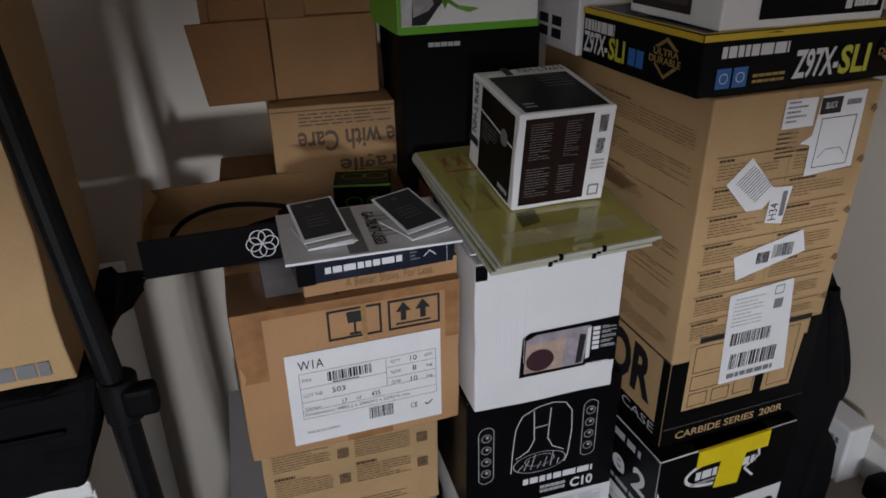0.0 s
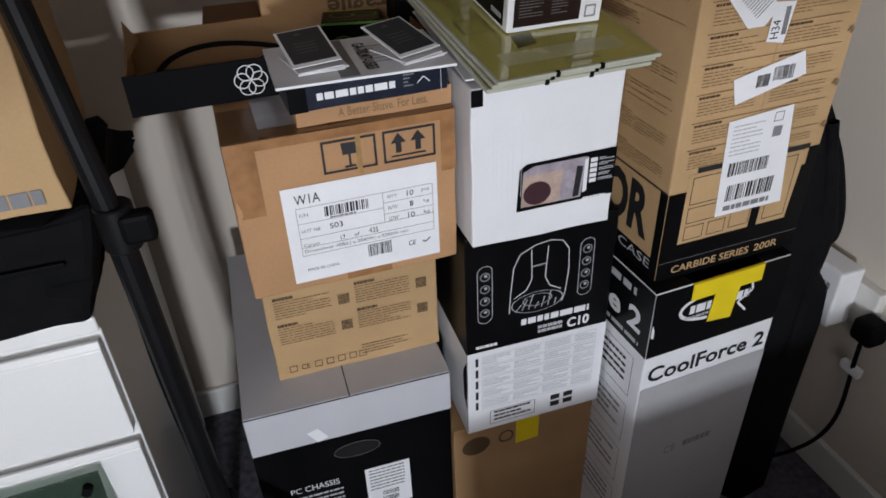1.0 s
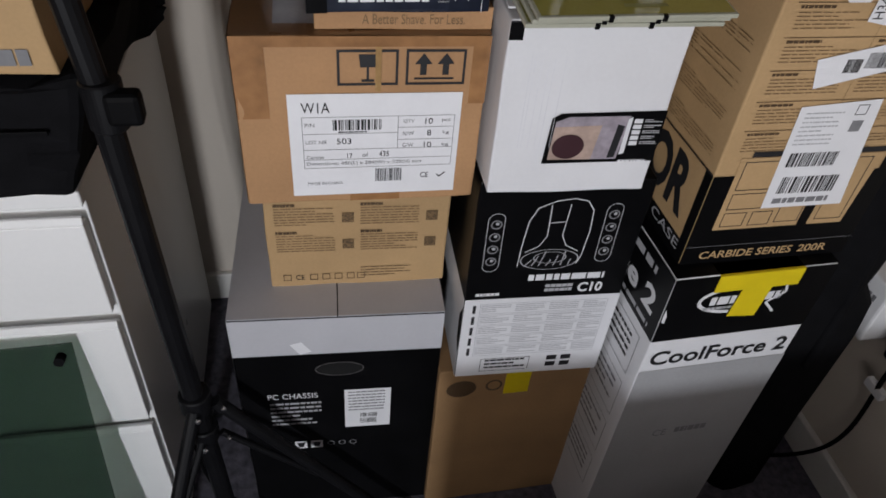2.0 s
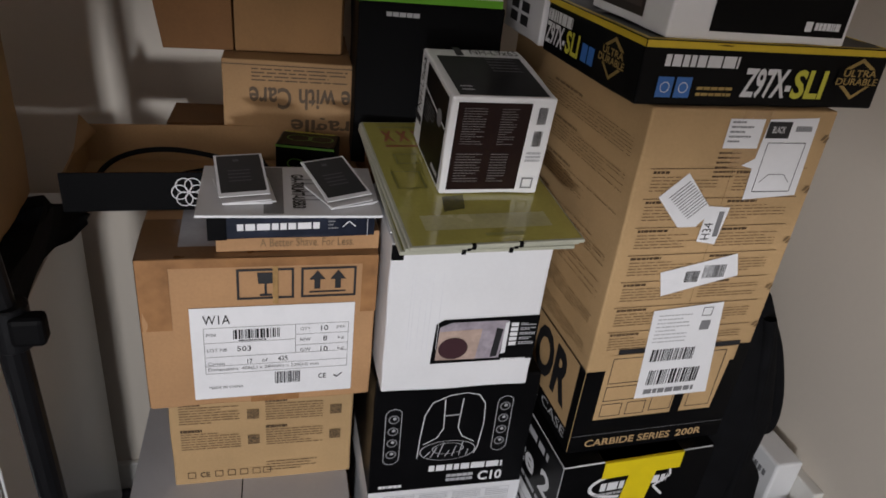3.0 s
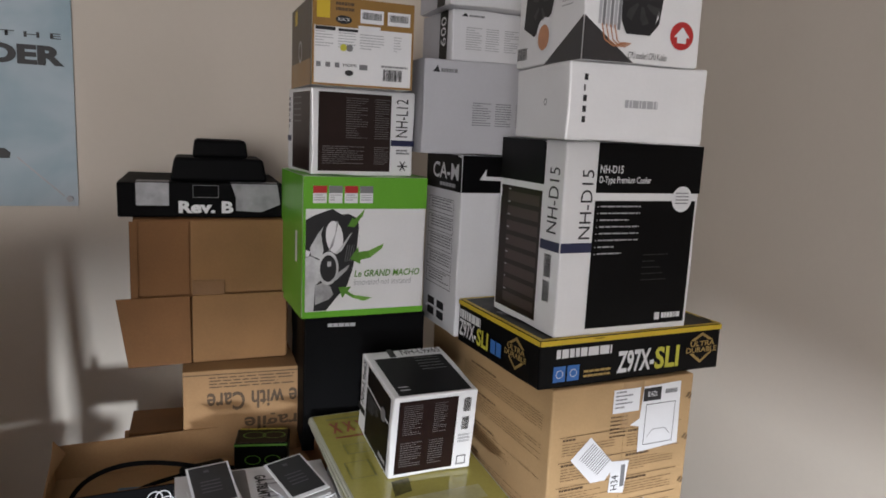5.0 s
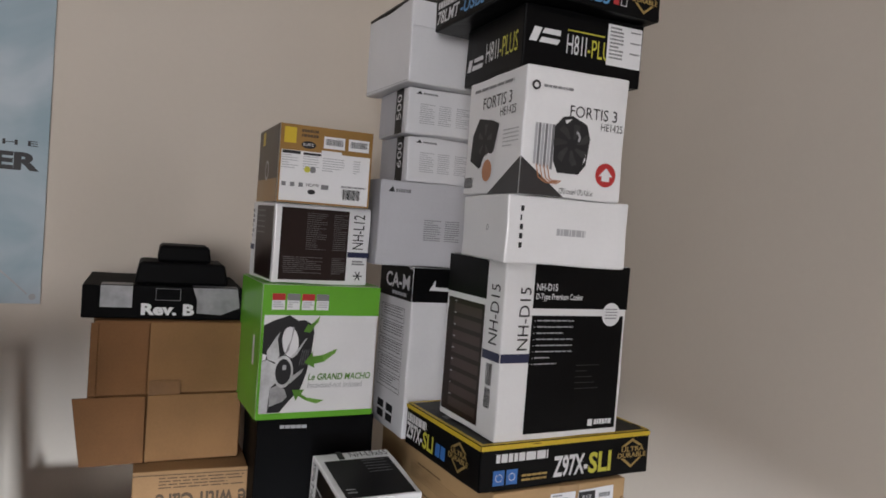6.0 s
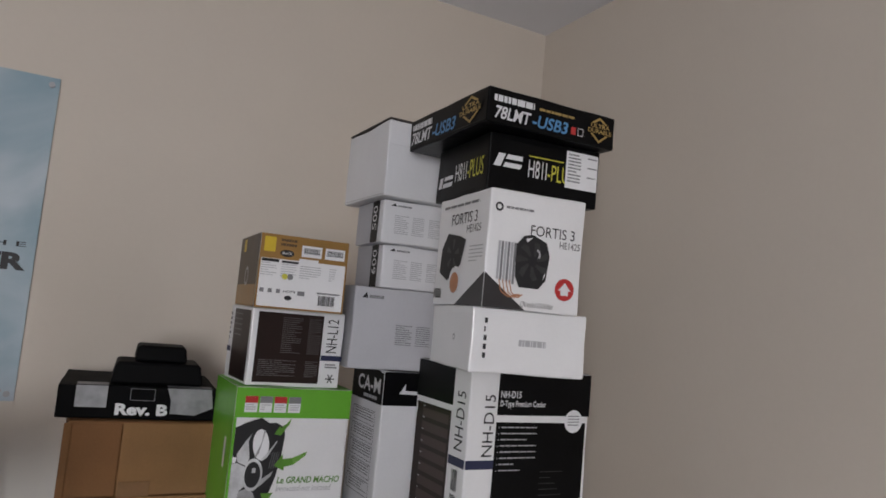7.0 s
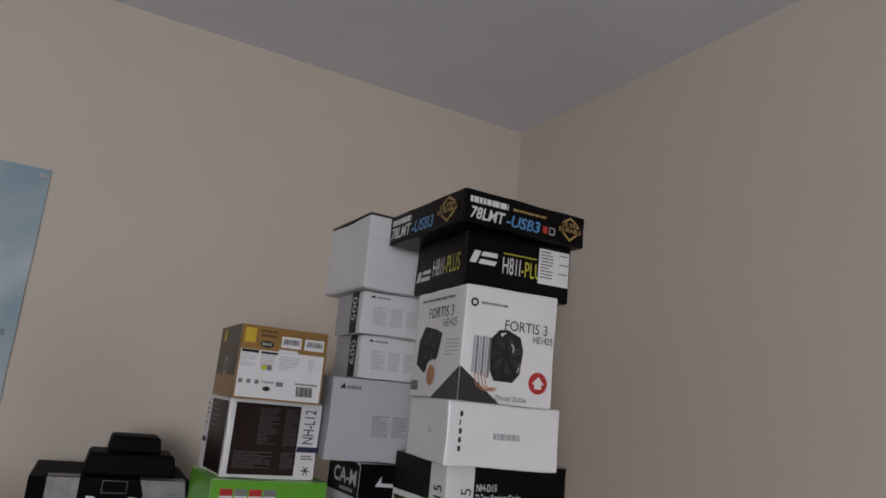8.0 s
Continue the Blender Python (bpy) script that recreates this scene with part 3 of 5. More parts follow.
bm = bmesh.new()
add_box(bm, 0.090, -0.0095, 0.098, 0.142, -0.0088, 0.146, 0.0002)
part("packing_tape", bm, TAPE_BROWN, ct.ob, "glossy brown packing tape")

fr.text("front", "e with Care", 0.20, 0.545, 0.99, 0.755, INK_BROWN, 2, turn=2, bold=0.02)
fr.text("front", "ragile", 0.52, 0.30, 0.99, 0.50, INK_BROWN, 2, turn=2, bold=0.02)
fr.bars("printed_text", "front", 0.22, 0.79, 0.96, 0.93, 4, INK_BROWN, 2, 4, 0.35)
fr.polys("lid_line", "front", [[(0, 0.955), (1, 0.955), (1, 0.965), (0, 0.965)]], INK_BROWN, 2)

# green and white cooler box
ma.rect("green_band", "front", 0.0, 0.775, 1.0, 0.998, GREEN, 1)
ma.rect("green_band", "front", 0.0, 0.0, 1.0, 0.045, GREEN, 1)
ma.rect("green_band", "front", 0.0, 0.045, 0.022, 0.775, GREEN, 1)
ma.rect("green_side", "left", 0.0, 0.0, 1.0, 1.0, GREEN, 1)
ma.rect("green_lid", "top", 0.0, 0.0, 1.0, 1.0, GREEN, 1)
for i, m_ in enumerate((RED, INK_GREY, RED, INK_GREY)):
    u = 0.075 + i * 0.122
    ma.rect("award_badge", "front", u, 0.815, u + 0.105, 0.935, PAPER, 2)
    ma.rect("award_badge", "front", u, 0.885, u + 0.105, 0.935, m_, 3)
    ma.bars("printed_text", "front", u + 0.01, 0.825, u + 0.095, 0.875, 3, INK_PALE, 3, i, 0.5)
fan = [(0.022, 0.70), (0.10, 0.735), (0.228, 0.775), (0.30, 0.735), (0.355, 0.74), (0.43, 0.705), (0.44, 0.64), (0.425, 0.48), (0.395, 0.34), (0.355, 0.225), (0.26, 0.13), (0.19, 0.05), (0.022, 0.05)]
ma.polys("printed_fan", "front", [fan], INK, 2)
ma.polys("fan_opening", "front", [[(0.246 + 0.068 * math.cos(a * 0.2618) - 0.012 * math.sin(a * 0.2618), 0.575 + 0.115 * math.sin(a * 0.2618)) for a in range(24)]], PAPER, 3)
ma.polys("fan_opening", "front", [[(0.024, 0.44), (0.024, 0.49), (0.06, 0.48), (0.05, 0.445)]], PAPER, 3)
MID_GREY = material("mid_grey_print", (0.36, 0.36, 0.37), 0.4, vary=0.3, scale=40, bump=0)
for k, pts in enumerate((
    [(0.022, 0.435), (0.063, 0.445), (0.14, 0.41), (0.165, 0.29), (0.10, 0.235), (0.09, 0.05), (0.022, 0.05)],
    [(0.10, 0.235), (0.16, 0.255), (0.22, 0.225), (0.245, 0.165), (0.205, 0.13), (0.10, 0.095)],
    [(0.065, 0.45), (0.055, 0.505), (0.115, 0.60), (0.16, 0.655), (0.14, 0.60), (0.162, 0.48), (0.142, 0.42)],
    [(0.185, 0.455), (0.235, 0.51), (0.275, 0.68), (0.26, 0.69), (0.25, 0.60), (0.20, 0.48)],
    [(0.268, 0.455), (0.305, 0.48), (0.385, 0.605), (0.37, 0.60), (0.30, 0.51), (0.25, 0.46)],
    [(0.26, 0.31), (0.37, 0.38), (0.355, 0.345), (0.27, 0.27), (0.205, 0.25)],
)):
    ma.polys("fan_blade", "front", [pts], BLADE if k % 2 == 0 else MID_GREY, 4)
for i in range(4):
    ma.curve("louvre_line", "front", [(0.33 + i * 0.018, 0.40), (0.352 + i * 0.018, 0.52)], 0.0008, INK_GREY, 4)
ma.ring("fan_collar", "front", 0.20, 0.355, 0.021, 0.027, BLADE, 5, squash=0.62)
ma.ring("fan_hub", "front", 0.20, 0.355, 0.0, 0.0215, INK, 6, squash=0.62)
ma.rect("hub_mark", "front", 0.192, 0.37, 0.222, 0.405, INK_PALE, 7)
LIGHT_GREEN = material("light_green_ink", (0.16, 0.36, 0.06), 0.45, vary=0.2, scale=20, bump=0)
for body, tail in (
    ([(0.347, 0.653), (0.385, 0.715), (0.397, 0.70), (0.44, 0.735), (0.455, 0.72), (0.42, 0.668), (0.40, 0.646)], [(0.44, 0.735), (0.48, 0.775), (0.465, 0.72), (0.455, 0.715)]),
    ([(0.37, 0.42), (0.436, 0.505), (0.44, 0.468), (0.52, 0.475), (0.535, 0.425), (0.455, 0.41), (0.457, 0.38)], [(0.52, 0.475), (0.645, 0.525), (0.63, 0.49), (0.535, 0.425)]),
    ([(0.283, 0.218), (0.386, 0.218), (0.36, 0.185), (0.41, 0.155), (0.40, 0.135), (0.34, 0.17), (0.318, 0.135)], [(0.41, 0.155), (0.56, 0.13), (0.49, 0.108), (0.40, 0.135)]),
):
    ma.polys("green_arrow", "front", [body], GREEN_INK, 6)
    ma.polys("arrow_tail", "front", [tail], LIGHT_GREEN, 6)
ma.text("front", "Le GRAND MACHO", 0.41, 0.285, 0.96, 0.335, GREEN_INK, 3, shear=0.2, bold=0.02)
ma.text("front", "Innovated-not imitated", 0.41, 0.225, 0.89, 0.27, INK_PALE, 3, shear=0.15)
ma.bars("printed_text", "left", 0.72, 0.32, 0.80, 0.6, 1, INK_WHITE, 2, 3, 0.8, words=False)

cy.bars("brand_mark", "front", 0.19, 0.915, 0.42, 0.94, 1, INK_PALE, 2, 5, 1.0)
cy.curve("bracket_line", "front", [(0.66, 0.62), (0.58, 0.62), (0.58, 0.2), (0.62, 0.2)], 0.002, INK_GREY, 2)
cy.curve("bracket_line", "front", [(0.64, 0.42), (0.7, 0.42)], 0.002, INK_GREY, 2)

# white cooler box with a brown panel
for b in (l12, l9):
    b.rect("dark_panel", "front", 0.06, 0.05, 0.76, 0.955, BROWN_BLACK, 1, "dark brown printed panel")
columns(l12, "front", ((0.32, 0.53), (0.60, 0.74)), 0.42, 0.9, 18, INK_DIM, 2, 30, 0.26)
columns(l12, "front", ((0.10, 0.50), (0.60, 0.74)), 0.12, 0.34, 9, INK_DIM, 2, 40, 0.3)
l12.text("front", "NH-L12", 0.81, 0.47, 0.93, 0.92, INK, 2, turn=1)
l12.rect("navy_band", "front", 0.765, 0.36, 1.0, 0.43, NAVY, 2)
l12.bars("printed_text", "front", 0.82, 0.25, 0.96, 0.32, 2, INK_GREY, 2, 6, 0.6)
for k in range(6):
    l12.curve("snowflake_mark", "front", [(0.89, 0.12), (0.89 + 0.05 * math.cos(k * 1.047), 0.12 + 0.064 * math.sin(k * 1.047))], 0.002, INK, 2)
l12.rect("dark_panel", "left", 0.22, 0.04, 0.94, 0.955, BROWN_BLACK, 1)
l12.bars("printed_text", "left", 0.28, 0.55, 0.6, 0.9, 5, INK_GREY, 2, 8, 0.25)
l12.rect("navy_band", "left", 0.0, 0.36, 0.17, 0.43, NAVY, 2)
l12.bars("printed_text", "left", 0.05, 0.5, 0.12, 0.9, 6, INK_GREY, 2, 9, 0.6, words=False)

# small cooler box on the sheets
columns(l9, "front", ((0.12, 0.34), (0.48, 0.64)), 0.52, 0.9, 15, INK_DIM, 2, 50, 0.26)
columns(l9, "front", ((0.11, 0.36), (0.45, 0.62)), 0.12, 0.44, 11, INK_DIM, 2, 60, 0.28)
l9.barcode("front", 0.83, 0.75, 0.92, 0.92, INK, 2, 4)
l9.barcode("front", 0.83, 0.52, 0.92, 0.68, INK, 2, 5)
l9.bars("printed_text", "front", 0.80, 0.34, 0.95, 0.46, 3, INK_PALE, 2, 7, 0.6)
l9.frame_lines("outlined_square", "front", 0.81, 0.06, 0.93, 0.18, 0.002, INK_GREY, 2)
l9.rect("dark_panel", "top", 0.07, 0.03, 0.93, 0.80, BLACK_CARD, 1, "glossy black printed panel")
l9.bars("printed_text", "top", 0.55, 0.45, 0.85, 0.76, 5, INK_GREY, 2, 8, 0.2)
l9.bars("printed_text", "top", 0.12, 0.08, 0.24, 0.2, 2, INK_PALE, 2, 9, 0.4)
l9.rect("navy_band", "top", 0.28, 0.82, 0.36, 1.0, INK, 1)
l9.text("top", "NH-L9x65", 0.44, 0.85, 0.95, 0.96, INK, 2)
l9.rect("dark_panel", "left", 0.24, 0.04, 0.93, 0.955, BLACK_CARD, 1)
l9.text("left", "NH-L9x65", 0.07, 0.40, 0.17, 0.95, INK, 2, turn=1)
l9.rect("navy_band", "left", 0.0, 0.26, 0.22, 0.34, INK, 2)
l9.polys("white_line", "left", [[(0.24, 0.70), (0.93, 0.63), (0.93, 0.65), (0.24, 0.72)]], INK_WHITE, 2)
l9.ring("round_badge", "left", 0.76, 0.66, 0.0, 0.011, INK_GREY, 3)
l9.bars("printed_text", "left", 0.3, 0.4, 0.62, 0.62, 6, INK_GREY, 2, 10, 0.25)
l9.bars("maker_mark", "left", 0.7, 0.1, 0.9, 0.15, 1, INK_PALE, 2, 3, 1.0)

# camera box
OCHRE = material("ochre_gold_print", (0.30, 0.165, 0.045), 0.35, vary=0.12, bump=0)
nk.rect("gold_band", "front", 0.0, 0.69, 1.0, 1.0, OCHRE, 1, "gold printed band")
nk.rect("bronze_side", "left", 0.0, 0.0, 1.0, 1.0, material("bronze_print", (0.075, 0.05, 0.03), 0.4, metal=0.2, vary=0.4, scale=12, bump=0), 1)
nk.rect("gold_band", "left", 0.0, 0.0, 1.0, 0.30, OCHRE, 2)
nk.ring("printed_lens", "left", 0.5, 0.42, 0.012, 0.017, INK_PALE, 3)
nk.rect("yellow_square", "front", 0.04, 0.76, 0.165, 0.96, YELLOW, 2)
nk.rect("yellow_square", "left", 0.2, 0.78, 0.32, 0.96, YELLOW, 2)
nk.bars("printed_text", "front", 0.22, 0.83, 0.40, 0.95, 2, INK_BROWN, 2, 3, 0.6)
nk.ring("black_oval", "front", 0.30, 0.755, 0.0, 0.006, INK, 2, squash=2.0)
nk.text("front", "BLACK", 0.245, 0.74, 0.355, 0.775, INK_WHITE, 3)
for u0, u1 in ((0.46, 0.69), (0.73, 0.96)):
    nk.rect("sticker", "front", u0, 0.735, u1, 0.89, PAPER, 2, "white barcode sticker")
    nk.barcode("front", u0 + 0.02, 0.78, u1 - 0.02, 0.86, INK, 3, 4)
nk.rect("sticker", "front", 0.44, 0.645, 0.66, 0.705, PAPER, 3)
nk.rect("black_heading", "front", 0.03, 0.625, 0.22, 0.665, INK, 2)
nk.rect("black_heading", "front", 0.25, 0.625, 0.44, 0.655, INK, 2)
columns(nk, "front", ((0.03, 0.2), (0.25, 0.42), (0.46, 0.7), (0.80, 0.88)), 0.42, 0.61, 6, INK_PALE, 2, 70, 0.35)
nk.ring("yellow_dot", "front", 0.30, 0.44, 0.0, 0.005, LIME, 3)
nk.ring("grey_dot", "front", 0.36, 0.44, 0.0, 0.005, INK_GREY, 3)
for u in (0.04, 0.13, 0.22):
    nk.rect("small_icon", "front", u, 0.21, u + 0.045, 0.265, INK_GREY, 2)
nk.text("front", "HDMI", 0.30, 0.225, 0.43, 0.262, INK, 2)
nk.rect("small_icon", "front", 0.46, 0.2, 0.54, 0.26, INK_GREY, 2)
nk.ring("small_icon", "front", 0.36, 0.155, 0.0, 0.004, INK, 2, squash=1.6)
nk.barcode("front", 0.70, 0.09, 0.90, 0.225, INK, 2, 8)
nk.bars("printed_text", "front", 0.68, 0.245, 0.95, 0.27, 1, INK_GREY, 2, 9, 0.9)
nk.frame_lines("gold_edge", "front", 0.0, 0.0, 1.0, 0.695, 0.003, OCHRE, 2)

# case carton behind the coolers
for f_, u1 in (("left", 1.0), ("front", 1.0)):
    sh.rect("black_header", f_, 0.0, 0.80, u1, 0.998, BLACK_CARD, 1)
sh.rect("black_lid", "top", 0, 0, 1, 1, BLACK_CARD, 1)
sh.text("left", "CA-M", 0.20, 0.86, 0.93, 0.95, INK_WHITE, 2, bold=0.02)
sh.bars("printed_text", "left", 0.42, 0.815, 0.86, 0.84, 1, INK_PALE, 2, 5, 0.8)
for i in range(5):
    sh.frame_lines("printed_frame", "left", 0.12, 0.66 - i * 0.105, 0.84, 0.75 - i * 0.105, 0.0012, INK_GREY, 2)
    sh.bars("printed_text", "left", 0.2, 0.675 - i * 0.105, 0.8, 0.74 - i * 0.105, 4, INK_GREY, 2, 80 + i, 0.4)
for u, v in ((0.2, 0.11), (0.48, 0.11), (0.2, 0.05), (0.48, 0.05)):
    sh.rect("black_icon", "left", u, v, u + 0.2, v + 0.045, INK, 2)
sh.polys("brand_mark", "front", [[(0.16, 0.87), (0.22, 0.93), (0.22, 0.89), (0.42, 0.885), (0.42, 0.865)]], INK_WHITE, 2)
sh.curve("case_outline", "front", [(0.42, 0.12), (0.42, 0.62), (0.6, 0.66), (0.6, 0.05), (0.42, 0.12)], 0.0012, INK, 2)
sh.curve("case_outline", "front", [(0.6, 0.57), (0.42, 0.62)], 0.0012, INK, 2)
for i in range(9):
    sh.curve("printed_grille", "front", [(0.45 + i * 0.014, 0.3 + 0.02 * abs(i - 4)), (0.45 + i * 0.014, 0.52 - 0.02 * abs(i - 4))], 0.0009, INK_GREY, 2)

cg.rect("grey_side", "left", 0.0, 0.0, 1.0, 1.0, GREY_CARD, 1)
for b, v0, v1 in ((cg, 0.3, 0.56), (c6, 0.2, 0.66), (c5, 0.2, 0.66)):
    b.polys("brand_mark", "front", [[(0.07, 0.86), (0.11, 0.93), (0.13, 0.86)]], INK, 2)
    b.bars("brand_mark", "front", 0.14, 0.86, 0.28, 0.9, 1, INK_GREY, 2, 3, 1.0)
    columns(b, "front", ((0.12, 0.26), (0.30, 0.42), (0.47, 0.60), (0.65, 0.8)) if b is not cg else ((0.42, 0.58), (0.62, 0.76), (0.80, 0.94)), v0, v1, 10, INK_PALE if b is not cg else INK_GREY, 2, 90, 0.4)
for b, s in ((c6, "600"), (c5, "500")):
    b.rect("black_strip", "left", 0.60, 0.0, 0.86, 1.0, BLACK_CARD, 1, "black printed strip")
    b.text("left", s, 0.65, 0.30, 0.81, 0.88, INK_WHITE, 2, turn=1)
    b.rect("grey_side", "left", 0.0, 0.0, 0.60, 1.0, GREY_CARD, 1)

bm = bmesh.new()
add_box(bm, -0.002, -0.001, 0.1415, 0.201, 0.205, 0.1450, 0.001)
part("lid", bm, material("dark_grey_board", (0.05, 0.045, 0.04), 0.7, vary=0.2, bump=0.1), wt.ob, "dark grey board lid")
bm = bmesh.new()
add_box(bm, 0.0, -0.0025, 0.095, 0.2, -0.0006, 0.139, 0.0008)
part("lid_flap", bm, WHITE_CARD, wt.ob, "white tucked flap")
wt.curve("fold_line", "left", [(0, 0.03), (1, 0.02)], 0.001, INK_PALE, 1)

# speaker carton
hk.rect("white_band", "front", 0.0, 0.0, 1.0, 0.455, WHITE_CARD, 1, "white printed lower band")
hk.rect("white_band", "left", 0.0, 0.0, 1.0, 0.455, WHITE_CARD, 1)
for i in range(5):
    v = 0.43 - i * 0.062
    hk.frame_lines("printed_table", "front", 0.10, v - 0.056, 0.93, v, 0.0008, INK_PALE, 2)
    columns(hk, "front", ((0.11, 0.3), (0.33, 0.52), (0.55, 0.74), (0.77, 0.92)), v - 0.05, v - 0.008, 4, INK_PALE, 2, 100 + i * 5, 0.45)
    hk.rect("side_mark", "front", 0.055, v - 0.05, 0.075, v - 0.006, INK, 2)
hk.frame_lines("printed_table", "front", 0.16, 0.025, 0.5, 0.105, 0.001, INK, 2)
hk.bars("printed_text", "front", 0.19, 0.032, 0.47, 0.098, 3, INK, 2, 130, 0.5)
for u, v in ((0.62, 0.075), (0.72, 0.075), (0.62, 0.035), (0.72, 0.035)):
    hk.rect("black_icon", "front", u, v, u + 0.07, v + 0.028, INK, 2)
hk.bars("brand_mark", "front", 0.37, 0.545, 0.85, 0.575, 1, INK_WHITE, 2, 4, 1.0)
hk.text("front", "C10", 0.70, 0.475, 0.86, 0.525, INK_WHITE, 2, bold=0.03)
hk.bars("printed_text", "front", 0.49, 0.478, 0.67, 0.522, 2, INK_PALE, 2, 5, 0.7)
hk.bars("printed_text", "front", 0.06, 0.468, 0.24, 0.488, 1, INK_WHITE, 2, 6, 0.7)
D = lambda u, v: (u - 0.055, 0.62 + (v - 0.55) * 0.84)
dome = [(0.34, 0.55), (0.345, 0.66), (0.36, 0.80), (0.40, 0.87), (0.50, 0.905), (0.60, 0.915), (0.68, 0.90), (0.725, 0.85), (0.735, 0.74), (0.72, 0.60), (0.70, 0.555)]
hk.curve("printed_speaker", "front", [D(*p) for p in dome], 0.0013, INK_WHITE, 2)
for s in (-1, 1):
    hk.curve("printed_speaker", "front", [D(0.53 + s * a, b) for a, b in ((0.055, 0.885), (0.05, 0.80), (0.045, 0.72), (0.08, 0.665), (0.16, 0.63))], 0.0013, INK_WHITE, 2)
hk.curve("printed_speaker", "front", [D(0.48, 0.79), D(0.58, 0.795)], 0.002, INK_PALE, 2)
u, v = D(0.53, 0.585)
hk.ring("printed_speaker", "front", u, v, 0.0190, 0.0198, INK_PALE, 2, 30, squash=2.2)
hk.ring("printed_speaker", "front", u, v + 0.01, 0.0105, 0.0112, INK_PALE, 2, 30, squash=2.2)
for k in range(7):
    hk.curve("printed_speaker", "front", [(u - 0.15 + k * 0.045, v - 0.03), (u - 0.11 + k * 0.04, v + 0.02 * (k % 3))], 0.0016, INK_PALE, 2)
for u, v in ((0.12, 0.735), (0.80, 0.765)):
    n = 14
    loop = [(u + 0.05 * math.cos(2 * math.pi * i / n), v + (0.105 if math.sin(2 * math.pi * i / n) > 0 else -0.105) + 0.03 * math.sin(2 * math.pi * i / n)) for i in range(n)]
    hk.curve("printed_speaker", "front", loop, 0.0011, INK_PALE, 2, closed=True)
    for k in range(4):
        hk.ring("printed_cone", "front", u, v - 0.085 + k * 0.057, 0.0060, 0.0080, INK_GREY, 2)
        hk.ring("printed_cone", "front", u + 0.004, v - 0.08 + k * 0.057, 0.0, 0.0026, INK_PALE, 3)

# white carton with the photo panel
wh.polys("photo_panel", "front", [[(0.305, 0.195), (1.0, 0.205), (1.0, 0.52), (0.37, 0.505), (0.32, 0.475)]], BLACK_CARD, 1, "black printed photo panel")
PHOTO = material("photo_mauve_print", (0.33, 0.29, 0.33), 0.4, vary=0.4, scale=30, bump=0)
wh.polys("printed_photo", "front", [[(0.335, 0.222), (0.76, 0.222), (0.79, 0.49), (0.42, 0.485), (0.345, 0.455)]], PHOTO, 2)
wh.polys("printed_photo", "front", [[(0.335, 0.222), (0.60, 0.222), (0.625, 0.435), (0.345, 0.425)]], material("photo_beige_print", (0.42, 0.31, 0.26), 0.4, vary=0.3, scale=30, bump=0), 3)
wh.ring("printed_opening", "front", 0.445, 0.305, 0.0, 0.0175, material("photo_maroon_print", (0.05, 0.02, 0.025), 0.4, bump=0), 4, squash=1.15)
wh.polys("printed_photo", "front", [[(0.70, 0.23), (0.745, 0.235), (0.765, 0.43), (0.72, 0.44)]], INK, 3)
wh.polys("printed_photo", "front", [[(0.77, 0.25), (0.80, 0.26), (0.80, 0.485), (0.775, 0.47)]], INK_WHITE, 3)
for i in range(5):
    v = 0.445 - i * 0.034
    wh.rect("small_icon", "front", 0.815, v, 0.865, v + 0.026, INK_WHITE, 2)
    wh.bars("printed_text", "front", 0.88, v + 0.002, 0.985, v + 0.024, 2, INK_PALE, 2, 140 + i, 0.6)
wh.bars("printed_text", "front", 0.78, 0.195, 0.98, 0.215, 1, INK_WHITE, 2, 150, 0.9)
wh.rect("black_corner", "front", 0.0, 0.90, 0.075, 0.995, BLACK_CARD, 1)
for u in (0.14, 0.16, 0.20, 0.24, 0.27, 0.33):
    wh.rect("faint_line", "front", u, 0.3, u + 0.004, 0.82, material("faint_grey_print", (0.68, 0.68, 0.71), 0.4, bump=0), 1)
wh.curve("fold_line", "front", [(0.0, 0.99), (1.0, 0.99)], 0.001, INK_PALE, 1)
bm = bmesh.new()
add_box(bm, 0.0, 0.02, 0.0, 0.2, 0.26, 0.0025, 0.001, m=pose(0, 0.0, 0.228, 5.6, 0, 0))
part("lid_flap", bm, WHITE_CARD, wh.ob, "raised white lid flap")

# taped carton with the big label
LU0, LV0, LU1, LV1 = 0.195, 0.05, 0.905, 0.69
w1a.rect("address_label", "front", LU0, LV0, LU1, LV1, PAPER, 2, "large white printed paper label", 0.0003)
lu = lambda a: LU0 + (LU1 - LU0) * a
lv = lambda a: LV0 + (LV1 - LV0) * a


def label_text(s, u0, v0, u1, v1, mat=INK_GREY):
    w1a.text("front", s, lu(u0), lv(v0), lu(u1), lv(v1), mat, 5)


label_text("W1A", 0.075, 0.83, 0.235, 0.925, INK)
label_text("P/N", 0.09, 0.70, 0.145, 0.735)
label_text("LOT NB", 0.09, 0.535, 0.21, 0.57)
label_text("503", 0.27, 0.53, 0.355, 0.585, INK)
label_text("Carton", 0.09, 0.385, 0.19, 0.42)
label_text("17", 0.33, 0.385, 0.36, 0.435, INK)
label_text("of", 0.42, 0.395, 0.455, 0.435)
label_text("435", 0.52, 0.395, 0.58, 0.45, INK)
label_text("Dimensions: 488(L) x 284(W) x 229(H) mm", 0.09, 0.31, 0.78, 0.355)
label_text("QTY", 0.66, 0.72, 0.725, 0.755)
label_text("10", 0.79, 0.71, 0.835, 0.765, INK)
label_text("pcs", 0.89, 0.72, 0.94, 0.755)
label_text("N/W", 0.66, 0.60, 0.725, 0.64)
label_text("8", 0.805, 0.595, 0.83, 0.65, INK)
label_text("kg", 0.90, 0.60, 0.94, 0.64)
